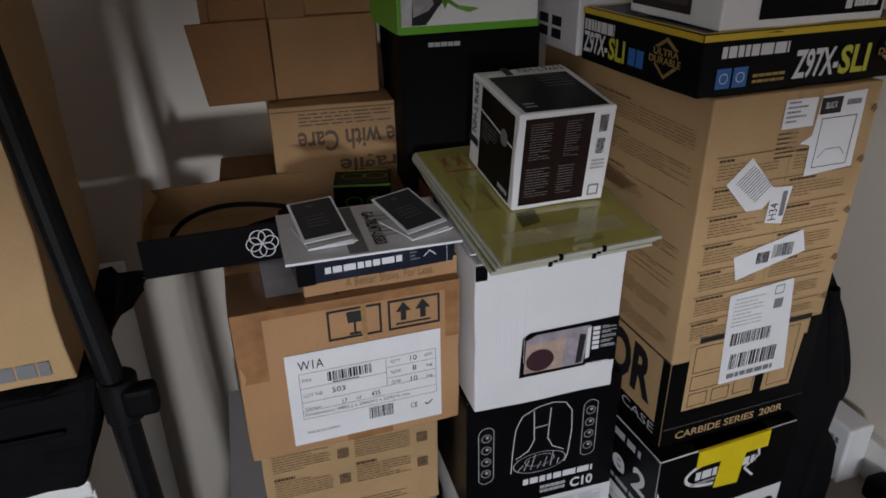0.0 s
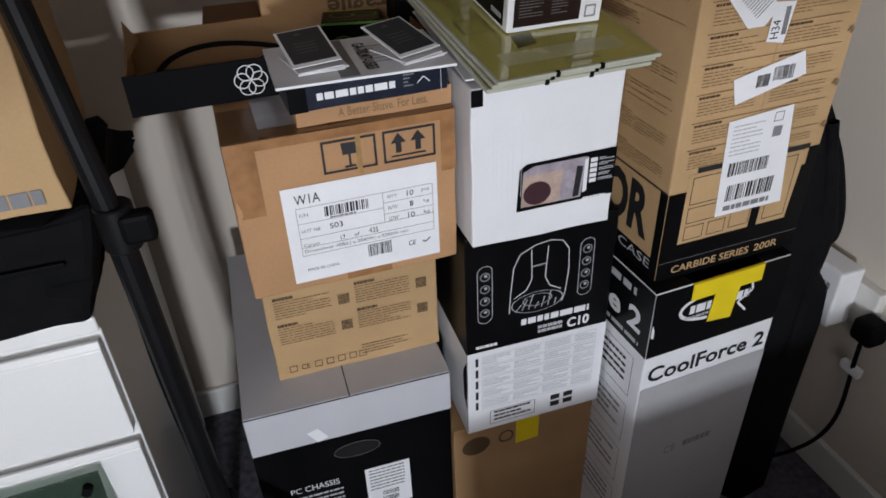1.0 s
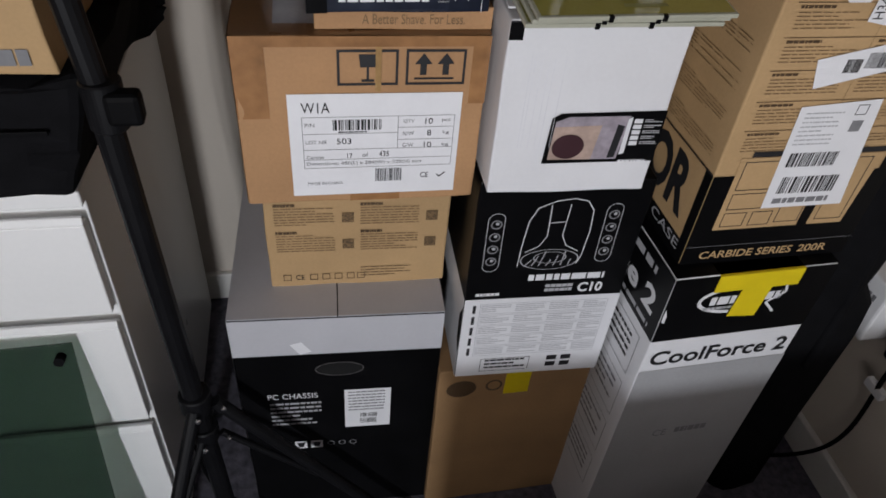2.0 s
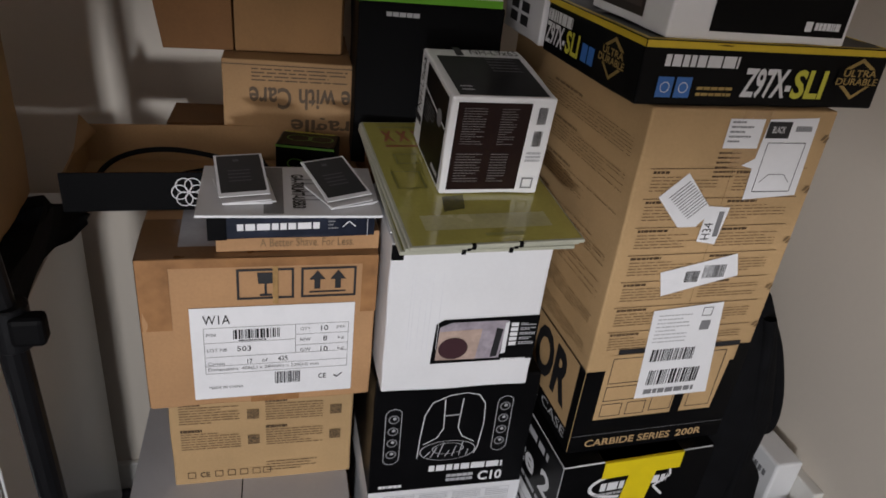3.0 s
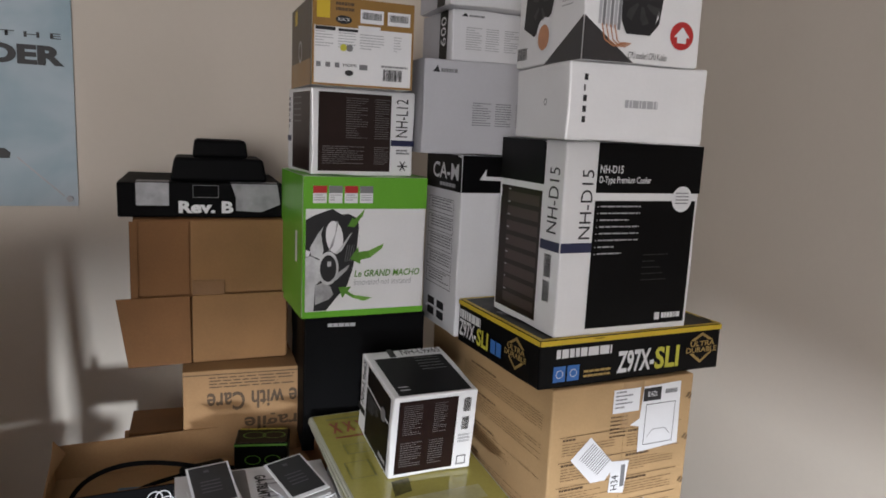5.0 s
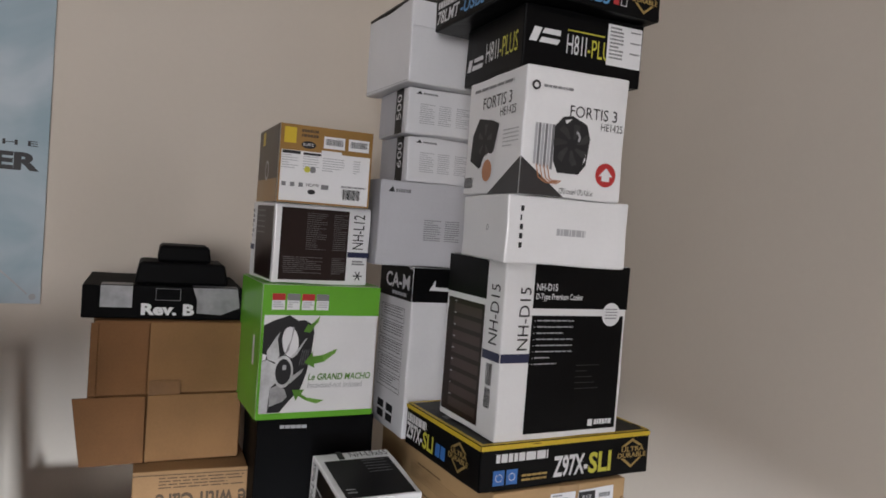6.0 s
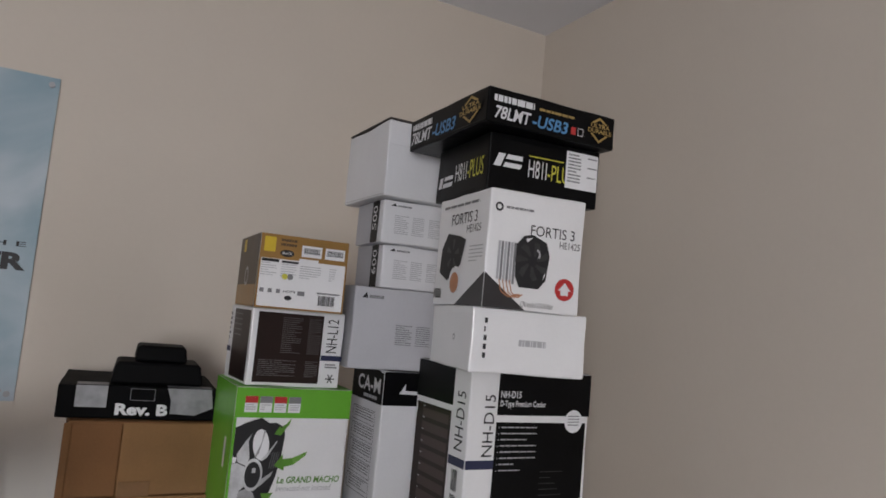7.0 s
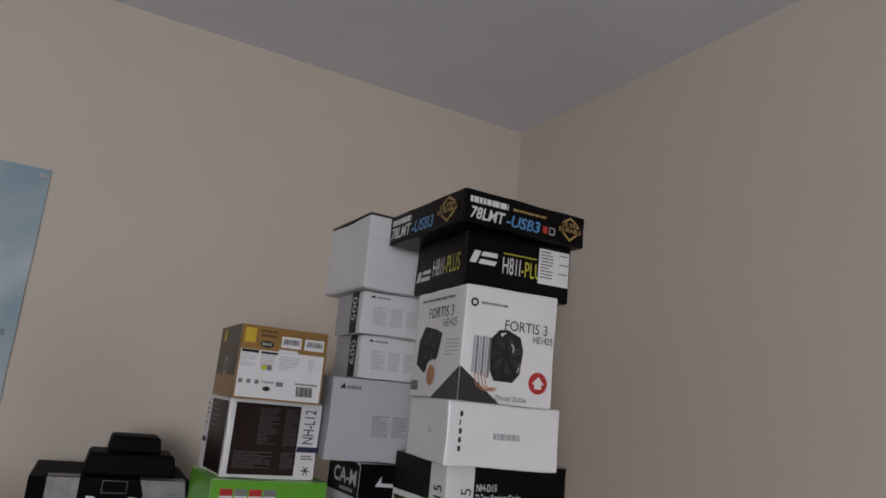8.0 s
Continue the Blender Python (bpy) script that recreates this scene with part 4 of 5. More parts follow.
label_text("G/W", 0.66, 0.485, 0.725, 0.525)
label_text("10", 0.79, 0.475, 0.835, 0.53, INK)
label_text("kg", 0.90, 0.48, 0.94, 0.52)
label_text("MADE IN CHINA", 0.09, 0.115, 0.30, 0.145)
label_text("CE", 0.78, 0.16, 0.83, 0.215, INK)
w1a.curve("tick_mark", "front", [(lu(0.88), lv(0.19)), (lu(0.90), lv(0.165)), (lu(0.935), lv(0.21))], 0.0015, INK, 5)
for v in (0.29, 0.375, 0.475, 0.63, 0.79):
    w1a.curve("ruled_line", "front", [(lu(0.075), lv(v)), (lu(0.965 if v != 0.63 else 0.63), lv(v))], 0.0006, INK_GREY, 4)
for u in (0.075, 0.63, 0.965):
    w1a.curve("ruled_line", "front", [(lu(u), lv(0.29 if u != 0.63 else 0.475)), (lu(u), lv(0.79))], 0.0006, INK_GREY, 4)
for v in (0.56, 0.68):
    w1a.curve("ruled_line", "front", [(lu(0.63), lv(v)), (lu(0.965), lv(v))], 0.0006, INK_GREY, 4)
w1a.barcode("front", lu(0.25), lv(0.665), lu(0.54), lv(0.765), INK, 5, 21)
w1a.barcode("front", lu(0.50), lv(0.135), lu(0.66), lv(0.27), INK, 5, 22)
w1a.bars("printed_text", "front", lu(0.28), lv(0.635), lu(0.48), lv(0.655), 1, INK_GREY, 5, 23, 0.8)
for u0, u1 in ((0.395, 0.635), (0.665, 0.905)):
    w1a.frame_lines("symbol_frame", "front", u0, 0.735, u1, 0.93, 0.003, INK, 2)
w1a.polys("glass_symbol", "front", [[(0.485, 0.835), (0.545, 0.835), (0.55, 0.905), (0.48, 0.905)], [(0.51, 0.765), (0.52, 0.765), (0.52, 0.835), (0.51, 0.835)], [(0.49, 0.755), (0.54, 0.755), (0.54, 0.768), (0.49, 0.768)]], INK, 2)
for u in (0.735, 0.825):
    w1a.polys("arrow_symbol", "front", [[(u - 0.035, 0.85), (u + 0.035, 0.85), (u, 0.91)], [(u - 0.013, 0.79), (u + 0.013, 0.79), (u + 0.013, 0.85), (u - 0.013, 0.85)]], INK, 2)
w1a.rect("arrow_symbol", "front", 0.70, 0.765, 0.86, 0.775, INK, 2)
w1a.rect("packing_tape", "front", 0.0, 0.945, 1.0, 1.0, TAPE_AMBER, 2, "glossy brown packing tape")
w1a.rect("packing_tape", "front", 0.0, 0.55, 0.125, 1.0, TAPE_AMBER, 1, "glossy brown packing tape")
w1a.rect("packing_tape", "front", 0.93, 0.62, 1.0, 1.0, TAPE_AMBER, 1, "glossy brown packing tape")
w1a.rect("packing_tape", "front", 0.44, 0.0, 0.66, 0.05, TAPE_AMBER, 1, "glossy brown packing tape")
w1a.rect("tape_strip", "front", 0.545, 0.70, 0.568, 0.945, material("olive_clear_tape", (0.38, 0.23, 0.095), 0.25, vary=0.25, scale=60, bump=0.1, coat=0.3), 3, "yellowish clear tape strip")
w1a.rect("packing_tape", "left", 0.82, 0.0, 1.0, 1.0, TAPE_AMBER, 1, "glossy brown packing tape")
w1a.rect("packing_tape", "top", 0.0, 0.0, 1.0, 0.22, TAPE_BROWN, 1, "glossy brown packing tape")
w1a.rect("document_pouch", "top", 0.16, 0.06, 0.42, 0.30, material("clear_pouch", (0.42, 0.42, 0.45), 0.2, vary=0.15, bump=0.1, coat=0.6), 2, "clear plastic document pouch")

# pale printed carton
SQUARE = material("speckled_brown_print", (0.17, 0.105, 0.05), 0.65, vary=0.7, scale=420, fine=900, bump=0)
for r, v in enumerate((0.80, 0.58, 0.36)):
    for c, u in enumerate((0.05, 0.51)):
        qr.bars("printed_heading", "front", u, v + 0.10, u + 0.12, v + 0.125, 1, INK_BROWN, 2, 160 + r * 2 + c, 0.9)
        qr.bars("printed_text", "front", u, v - 0.06, u + 0.32, v + 0.09, 7, INK_FAINT, 2, 170 + r * 2 + c, 0.3)
        qr.rect("printed_square", "front", u + 0.36, v - 0.03, u + 0.425, v + 0.05, SQUARE, 2)
qr.text("front", "CE", 0.14, 0.06, 0.19, 0.105, INK, 2)
for i, u in enumerate((0.07, 0.22, 0.29, 0.36, 0.43, 0.49)):
    qr.frame_lines("small_icon", "front", u, 0.055, u + 0.045, 0.11, 0.0012, INK_BROWN, 2)
qr.bars("printed_text", "front", 0.51, 0.06, 0.8, 0.16, 4, INK_BROWN, 2, 190, 0.25)

# case carton on the floor
pc.rect("grey_band", "front", 0.0, 0.85, 1.0, 0.998, SILVER_CARD, 1, "silver grey upper band")
pc.rect("grey_band", "left", 0.0, 0.3, 1.0, 0.998, SILVER_CARD, 1, "silver grey side")
pc.rect("lid_flap", "top", 0.0, 0.0, 0.497, 1.0, SILVER_CARD, 1, "", 0.0015)
pc.rect("lid_flap", "top", 0.503, 0.0, 1.0, 1.0, SILVER_CARD, 1, "", 0.0015)
pc.polys("sticker", "front", [[(0.27, 0.895), (0.315, 0.85), (0.37, 0.862), (0.325, 0.905)]], PAPER, 2, "small white sticker")
n = 20
# the hole isn't cut: a flat near-black patch paints its shaded inside
pc.polys("hand_hole", "front", [[(0.50 + 0.115 * math.copysign(abs(math.cos(2 * math.pi * i / n)) ** 0.6, math.cos(2 * math.pi * i / n)), 0.78 + 0.028 * math.sin(2 * math.pi * i / n)) for i in range(n)]], material("hole_shade_black", (0.004, 0.004, 0.004), 0.9, bump=0), 2)
pc.curve("hand_hole_edge", "front", [(0.50 + 0.118 * math.cos(2 * math.pi * i / n), 0.78 + 0.03 * math.sin(2 * math.pi * i / n)) for i in range(n)], 0.0009, INK_DIM, 3, closed=True)
pc.text("front", "PC CHASSIS", 0.135, 0.645, 0.385, 0.67, INK_WHITE, 2)
pc.bars("printed_text", "front", 0.14, 0.50, 0.40, 0.625, 6, INK_PALE, 2, 200, 0.42)
pc.curve("fold_line", "top", [(0.0, 0.012), (1.0, 0.012)], 0.0012, INK_GREY, 4)
pc.rect("label", "front", 0.52, 0.48, 0.76, 0.675, PAPER, 2, "white printed label")
pc.bars("printed_text", "front", 0.54, 0.56, 0.73, 0.665, 7, INK_GREY, 3, 201, 0.4)
pc.barcode("front", 0.60, 0.50, 0.69, 0.525, INK, 3, 31)
pc.barcode("front", 0.60, 0.532, 0.69, 0.553, INK, 3, 32)
for i in range(3):
    u = 0.16 + i * 0.085
    pc.rect("small_icon", "front", u, 0.375, u + 0.065, 0.415, INK_WHITE, 2)
    pc.polys("small_icon", "front", [[(u + 0.02, 0.382), (u + 0.045, 0.382), (u + 0.055, 0.408), (u + 0.012, 0.408)]], INK, 3)
for i in range(3):
    pc.ring("small_icon", "front", 0.44 + i * 0.06, 0.395, 0.005, 0.0065, INK_GREY, 2)

# brown carton with yellow tape at the floor
cm.ring("round_logo", "front", 0.15, 0.88, 0.0, 0.022, INK_BROWN, 2, squash=1.2)
cm.ring("round_logo", "front", 0.36, 0.885, 0.011, 0.015, INK_BROWN, 2)
cm.bars("printed_text", "front", 0.44, 0.87, 0.6, 0.9, 1, INK_BROWN, 2, 5, 0.9)
bm = bmesh.new()
add_box(bm, 0.118, -0.0022, 0.345, 0.163, -0.001, 0.4215, 0.0003)
add_box(bm, 0.118, -0.0022, 0.4205, 0.163, 0.03, 0.4222, 0.0003)
part("yellow_tape", bm, TAPE_YELLOW, cm.ob, "bright yellow tape")

# tall case carton at the floor
for face in ("front", "left"):
    cf.rect("black_header", face, 0.0, 0.825, 1.0, 0.998, BLACK_CARD, 1, "glossy black upper band")
cf.rect("black_header", "top", 0.0, 0.0, 1.0, 1.0, BLACK_CARD, 1)
cf.rect("grey_lower_print", "front", 0.0, 0.0, 1.0, 0.73, material("grey_photo_print", (0.36, 0.36, 0.37), 0.45, vary=0.12, scale=6, bump=0), 1)
cf.text("front", "CoolForce 2", 0.04, 0.748, 0.96, 0.792, INK, 2, bold=0.02)
cf.text("front", "CE", 0.30, 0.47, 0.40, 0.495, INK_GREY, 2)
cf.bars("printed_text", "front", 0.46, 0.47, 0.75, 0.495, 1, INK_GREY, 2, 6, 0.8)
n = 24
swoosh = [(0.46 + 0.26 * math.cos(radians(120 + i * 10)), 0.93 + 0.035 * math.sin(radians(120 + i * 10))) for i in range(15)]
cf.curve("maker_mark", "front", swoosh, 0.006, INK_WHITE, 2)
cf.curve("maker_mark", "front", [(0.55, 0.965), (0.72, 0.96), (0.74, 0.935), (0.64, 0.91), (0.72, 0.88)], 0.004, INK_WHITE, 2)
cf.bars("maker_mark", "front", 0.27, 0.918, 0.72, 0.94, 1, INK_WHITE, 2, 7, 1.0)
cf.bars("printed_text", "front", 0.24, 0.905, 0.5, 0.912, 1, INK_PALE, 2, 8, 1.0)
cf.text("left", "CoolForce 2", 0.10, 0.87, 0.95, 0.93, INK_WHITE, 2, bold=0.03)
cf.bars("printed_text", "left", 0.2, 0.955, 0.9, 0.975, 1, INK_PALE, 2, 9, 0.9)
cf.bars("printed_text", "left", 0.5, 0.838, 0.95, 0.85, 1, INK_PALE, 2, 10, 0.9)
for i in range(4):
    v = 0.70 - i * 0.15
    cf.frame_lines("printed_frame", "left", 0.62, v - 0.02, 0.94, v + 0.10, 0.0012, INK_GREY, 2)
    cf.bars("printed_text", "left", 0.66, v, 0.9, v + 0.08, 4, INK_GREY if i else INK, 2, 210 + i, 0.4)
bm = bmesh.new()
add_box(bm, 0.064, -0.0045, 0.692, 0.196, -0.003, 0.722, 0.0003)
add_box(bm, -0.023, -0.0030, 0.0, 0.023, -0.0018, 0.075, 0.0003, m=pose(0.128, 0, 0.635, 0, 6, 0))
add_box(bm, 0.064, -0.0045, 0.7222, 0.196, 0.022, 0.7229, 0.0002)
part("yellow_tape", bm, TAPE_YELLOW, cf.ob, "bright yellow tape")

# brown case carton with the shipping labels
ca.rect("black_base_print", "front", 0.0, 0.0, 1.0, 0.285, BLACK_CARD, 1, "glossy black printed base")
ca.rect("black_base_print", "left", 0.0, 0.0, 1.0, 0.285, BLACK_CARD, 1)
ca.text("front", "CARBIDE SERIES", 0.10, 0.016, 0.655, 0.042, KRAFT_PALE, 2, bold=0.015)
ca.text("front", "200R", 0.695, 0.016, 0.87, 0.042, KRAFT_PALE, 2, bold=0.015)
ca.curve("white_line", "front", [(0.0, 0.06), (1.0, 0.06)], 0.0006, INK_GREY, 2)
ca.polys("printed_panel", "front", [[(0.11, 0.115), (0.60, 0.115), (0.60, 0.335), (0.11, 0.335)]], KRAFT_PALE, 2)
ca.polys("printed_panel", "front", [[(0.66, 0.115), (0.87, 0.115), (0.90, 0.335), (0.67, 0.335)]], KRAFT_PALE, 2)
for u0, v0, u1, v1 in ((0.14, 0.24, 0.42, 0.325), (0.14, 0.18, 0.42, 0.23), (0.45, 0.13, 0.59, 0.325), (0.14, 0.125, 0.27, 0.17), (0.30, 0.125, 0.42, 0.17), (0.69, 0.13, 0.85, 0.325)):
    ca.frame_lines("case_outline", "front", u0, v0, u1, v1, 0.0012, INK, 3)
ca.rect("dark_bar", "front", 0.16, 0.337, 0.92, 0.352, INK, 2)
ca.rect("black_base_edge", "front", 0.92, 0.285, 1.0, 0.34, BLACK_CARD, 1)
for i in range(7):
    v = 0.86 - i * 0.075
    for c, u in enumerate((0.08, 0.53)):
        ca.bars("printed_heading", "front", u, v - 0.014, u + 0.17, v - 0.006, 1, INK_BROWN, 2, 220 + i * 2 + c, 0.8)
        ca.bars("printed_text", "front", u, v - 0.062, u + 0.36, v - 0.020, 5, INK_FAINT, 2, 240 + i * 2 + c, 0.24)
    ca.curve("ruled_line", "front", [(0.06, v), (0.93, v)], 0.0008, INK_BROWN, 2)
ca.curve("ruled_line", "front", [(0.50, 0.36), (0.50, 0.86)], 0.0005, INK_FAINT, 2)
for v in (0.93, 0.80, 0.66, 0.52, 0.40):
    ca.polys("edge_tape_mark", "front", [[(0.945, v), (0.965, v + 0.014), (0.985, v + 0.014), (0.965, v)], [(0.965, v - 0.006), (0.985, v + 0.008), (0.995, v + 0.008), (0.985, v - 0.006)]], INK_FAINT, 2)
ca.bars("printed_text", "front", 0.40, 0.83, 0.52, 0.90, 6, INK_BROWN, 2, 290, 0.35)
ca.polys("shipping_label", "front", [[(0.335, 0.18), (0.80, 0.18), (0.715, 0.485), (0.30, 0.47)]], PAPER, 4, "white shipping label")
ca.barcode("front", 0.36, 0.305, 0.64, 0.345, INK, 5, 41)
ca.barcode("front", 0.38, 0.225, 0.70, 0.275, INK, 5, 42)
ca.bars("printed_text", "front", 0.38, 0.19, 0.70, 0.21, 1, INK_GREY, 5, 43, 0.8)
ca.bars("printed_text", "front", 0.34, 0.36, 0.54, 0.455, 8, INK_PALE, 5, 44, 0.3)
ca.frame_lines("outlined_square", "front", 0.60, 0.445, 0.66, 0.472, 0.001, INK, 5)
ca.rect("printed_square", "front", 0.61, 0.40, 0.67, 0.43, INK_GREY, 5)
ca.polys("barcode_sticker", "front", [[(0.27, 0.585), (0.31, 0.515), (0.74, 0.565), (0.695, 0.63)]], PAPER, 4, "white barcode sticker")
ca.barcode("front", 0.42, 0.553, 0.50, 0.585, INK, 5, 45)
ca.barcode("front", 0.52, 0.563, 0.65, 0.60, INK, 5, 46)
ca.polys("barcode_sticker", "front", [[(0.27, 0.85), (0.14, 0.79), (0.29, 0.71), (0.39, 0.71), (0.46, 0.75)]], PAPER, 4, "white barcode sticker")
for i in range(11):
    t = i / 10
    a, b = 0.195 + 0.13 * t, 0.788 - 0.055 * t
    ca.polys("barcode_line", "front", [[(a, b), (a + 0.008, b), (a + 0.098, b + 0.042), (a + 0.09, b + 0.042)]], INK_GREY, 5)
ca.polys("barcode_sticker", "front", [[(0.42, 0.67), (0.53, 0.66), (0.555, 0.76), (0.43, 0.765)]], PAPER, 5, "white barcode sticker")
ca.text("front", "H34", 0.435, 0.675, 0.485, 0.72, INK, 6, turn=1)
ca.bars("printed_text", "front", 0.50, 0.675, 0.53, 0.75, 1, INK_GREY, 6, 5, 0.9, words=False)
ca.rect("printed_label", "front", 0.405, 0.91, 0.595, 0.98, PAPER, 4, "white printed label")
ca.bars("printed_text", "front", 0.42, 0.918, 0.54, 0.975, 5, INK_GREY, 5, 46, 0.4)
ca.polys("torn_label", "front", [[(0.61, 0.78), (0.91, 0.79), (0.895, 0.985), (0.62, 0.98), (0.605, 0.885), (0.54, 0.868), (0.605, 0.86)]], PAPER, 4, "torn white label")
ca.rect("black_heading", "front", 0.62, 0.935, 0.75, 0.975, INK, 5)
ca.text("front", "BLACK", 0.65, 0.948, 0.72, 0.964, INK_WHITE, 6)
ca.bars("printed_text", "front", 0.78, 0.95, 0.87, 0.965, 1, INK_GREY, 5, 47, 0.9)
ca.frame_lines("case_outline", "front", 0.645, 0.80, 0.865, 0.925, 0.001, INK, 5)
ca.curve("case_outline", "front", [(0.67, 0.825), (0.71, 0.845), (0.80, 0.845), (0.84, 0.825)], 0.001, INK_GREY, 5)
for i, v in enumerate((0.93, 0.84, 0.74, 0.64, 0.55, 0.46, 0.37)):
    ca.bars("printed_heading", "left", 0.40, v - 0.008, 0.62, v, 1, INK_FAINT, 2, 280 + i, 0.8)
    ca.bars("printed_text", "left", 0.40 if i % 2 else 0.34, v - 0.065, 0.95, v - 0.014, 6, INK_FAINT, 2, 260 + i, 0.2)
ca.rect("packing_tape", "front", 0.47, 0.86, 0.62, 0.999, material("kraft_clear_tape", (0.40, 0.25, 0.12), 0.2, vary=0.12, scale=20, bump=0.08, coat=0.4), 2, "clear packing tape over the seam")
ca.rect("kraft_panel", "left", 0.0, 0.065, 0.96, 0.285, KRAFT_PALE, 2)
ca.text("left", "MID TOWER CASE", 0.25, 0.025, 0.96, 0.055, INK_PALE, 2)
ca.text("left", "OR", 0.64, 0.10, 0.92, 0.265, INK, 3, bold=0.04)
ca.curve("black_line", "left", [(0, 0.285), (1, 0.285)], 0.003, INK, 2)

# ---- yellow printed sheets under the small cooler box ----


def sheet_thing(x, y, z, yaw, tilt, mat, label, printed):
    w, d, t = 0.213, 0.30, 0.005
    bm = bmesh.new()
    add_box(bm, 0, 0, 0, w, d, t, 0.0012)
    ob = tagged(mesh_object("laminated_sheet", bm, material("sheet_edge", (0.42, 0.42, 0.34), 0.3, bump=0.02)), label, "printed sheet", "stack of sheets")
    ob.matrix_world = pose(x, y, z, tilt, 0, yaw)

    def flat(name, pts, m, lift):
        b = bmesh.new()
        b.faces.new([b.verts.new((u * w, v * d, t + lift)) for u, v in pts])
        part(name, b, m, ob)

    flat("printed_face", ((0.015, 0.01), (0.985, 0.01), (0.985, 0.99), (0.015, 0.99)), mat, 0.0006)
    if printed:
        box = lambda a, b, c, e: ((a, b), (c, b), (c, e), (a, e))
        flat("pale_text_block", box(0.12, 0.10, 0.86, 0.20), material("sheet_pale_block", (0.46, 0.43, 0.22), 0.25, vary=0.2, bump=0), 0.0010)
        flat("small_print", box(0.44, 0.05, 0.66, 0.07), SHEET_GREEN, 0.0012)
        flat("printed_picture", ((0.27, 0.22), (0.40, 0.24), (0.43, 0.34), (0.30, 0.33)), material("sheet_olive_picture", (0.12, 0.11, 0.03), 0.3, vary=0.5, scale=40, bump=0), 0.0012)
        for a, b, c, e in ((0.06, 0.40, 0.24, 0.405), (0.06, 0.53, 0.24, 0.535), (0.06, 0.40, 0.075, 0.535), (0.225, 0.40, 0.24, 0.535), (0.12, 0.60, 0.32, 0.606), (0.12, 0.68, 0.32, 0.686), (0.12, 0.60, 0.135, 0.686)):
            flat("printed_outline", box(a, b, c, e), SHEET_GREEN, 0.0012)
        for i in range(3):
            flat("red_letter", ((0.10 + i * 0.1, 0.80), (0.12 + i * 0.1, 0.80), (0.175 + i * 0.1, 0.90), (0.155 + i * 0.1, 0.90)), SHEET_RED, 0.0012)
            flat("red_letter", ((0.155 + i * 0.1, 0.80), (0.175 + i * 0.1, 0.80), (0.12 + i * 0.1, 0.90), (0.10 + i * 0.1, 0.90)), SHEET_RED, 0.0013)
        flat("small_print", box(0.10, 0.93, 0.40, 0.945), SHEET_GREEN, 0.0012)
        flat("small_print", box(0.10, 0.75, 0.34, 0.765), SHEET_RED, 0.0012)
    for u in (0.35, 0.62):
        b = bmesh.new()
        add_box(b, u * w - 0.0025, -0.0015, -0.001, u * w + 0.0025, 0.004, t + 0.0005, 0.0005)
        part("clip", b, PLASTIC, ob, "small black clip")
    return ob


sheet_thing(0.352, 0.664, 1.0615, 1.0, 7.6, SHEET_GREEN, "olive printed sheet with a pale edge, under another sheet", False)
sheet_thing(0.357, 0.660, 1.0675, 2.0, 7.6, SHEET_GREEN, "olive printed sheet with a pale edge, under another sheet", False)
sheet_thing(0.360, 0.652, 1.0730, 2.5, 7.6, SHEET_YELLOW, "glossy yellow printed sheet under the cooler box", True)

# ---- open tray on the taped carton ----
TX, TY, TZ, TW, TD = -0.030, 0.893, 1.011, 0.395, 0.165
tray = tagged(new("cardboard_tray"), "open brown tray with a black printed front, holding cables", "cardboard tray")
tray.matrix_world = pose(TX, TY, TZ, 0, 0, 1.0)
for name, b, mat, m in (
    ("base", (0, 0, 0, TW, TD, 0.003), KRAFT, None),
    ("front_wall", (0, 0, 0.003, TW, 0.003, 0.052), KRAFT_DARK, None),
    ("back_wall", (0, TD - 0.004, 0.003, TW, TD, 0.074), KRAFT, pose(0, 0, 0, -6, 0, 0)),
    ("side_wall", (0, 0.004, 0.003, 0.003, TD - 0.006, 0.05), KRAFT, None),
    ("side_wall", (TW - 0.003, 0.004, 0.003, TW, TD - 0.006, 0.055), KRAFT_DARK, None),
):
    bm = bmesh.new()
    add_box(bm, *b, 0.0008, m=m)
    part(name, bm, mat, tray)
bm = bmesh.new()
add_box(bm, -0.003, -0.0035, 0.0, TW * 0.72, -0.0008, 0.053, 0.0006)
front_print = part("black_front_print", bm, BLACK_MATTE, tray, "matt black printed front")
bm = bmesh.new()
vs = [bm.verts.new(p) for p in ((0.004, 0.06, 0.048), (0.004, 0.155, 0.05), (0.020, 0.15, 0.052), (0.004, 0.06, 0.052), (0.006, 0.12, 0.088))]
for t in ((0, 1, 4), (1, 2, 4), (2, 3, 4), (3, 0, 4)):
    bm.faces.new([vs[i] for i in t])
part("torn_corner_flap", bm, KRAFT, tray)
for k in range(6):
    cx, cz = 0.148 + 0.011 * math.cos(k * math.pi / 3), 0.026 + 0.011 * math.sin(k * math.pi / 3)
    bm = bmesh.new()
    n = 24
    ring = [[bm.verts.new((cx + r * math.cos(2 * math.pi * i / n), -0.0042, cz + r * math.sin(2 * math.pi * i / n))) for i in range(n)] for r in (0.0094, 0.0106)]
    for i in range(n):
        bm.faces.new((ring[0][i], ring[0][(i + 1) % n], ring[1][(i + 1) % n], ring[1][i]))
    part("flower_ring", bm, INK_WHITE, tray)
bm = bmesh.new()
add_box(bm, 0.172, -0.0046, 0.034, 0.180, -0.0040, 0.036)
add_box(bm, 0.1755, -0.0046, 0.031, 0.177, -0.0040, 0.039)
part("small_cross", bm, INK_WHITE, tray)

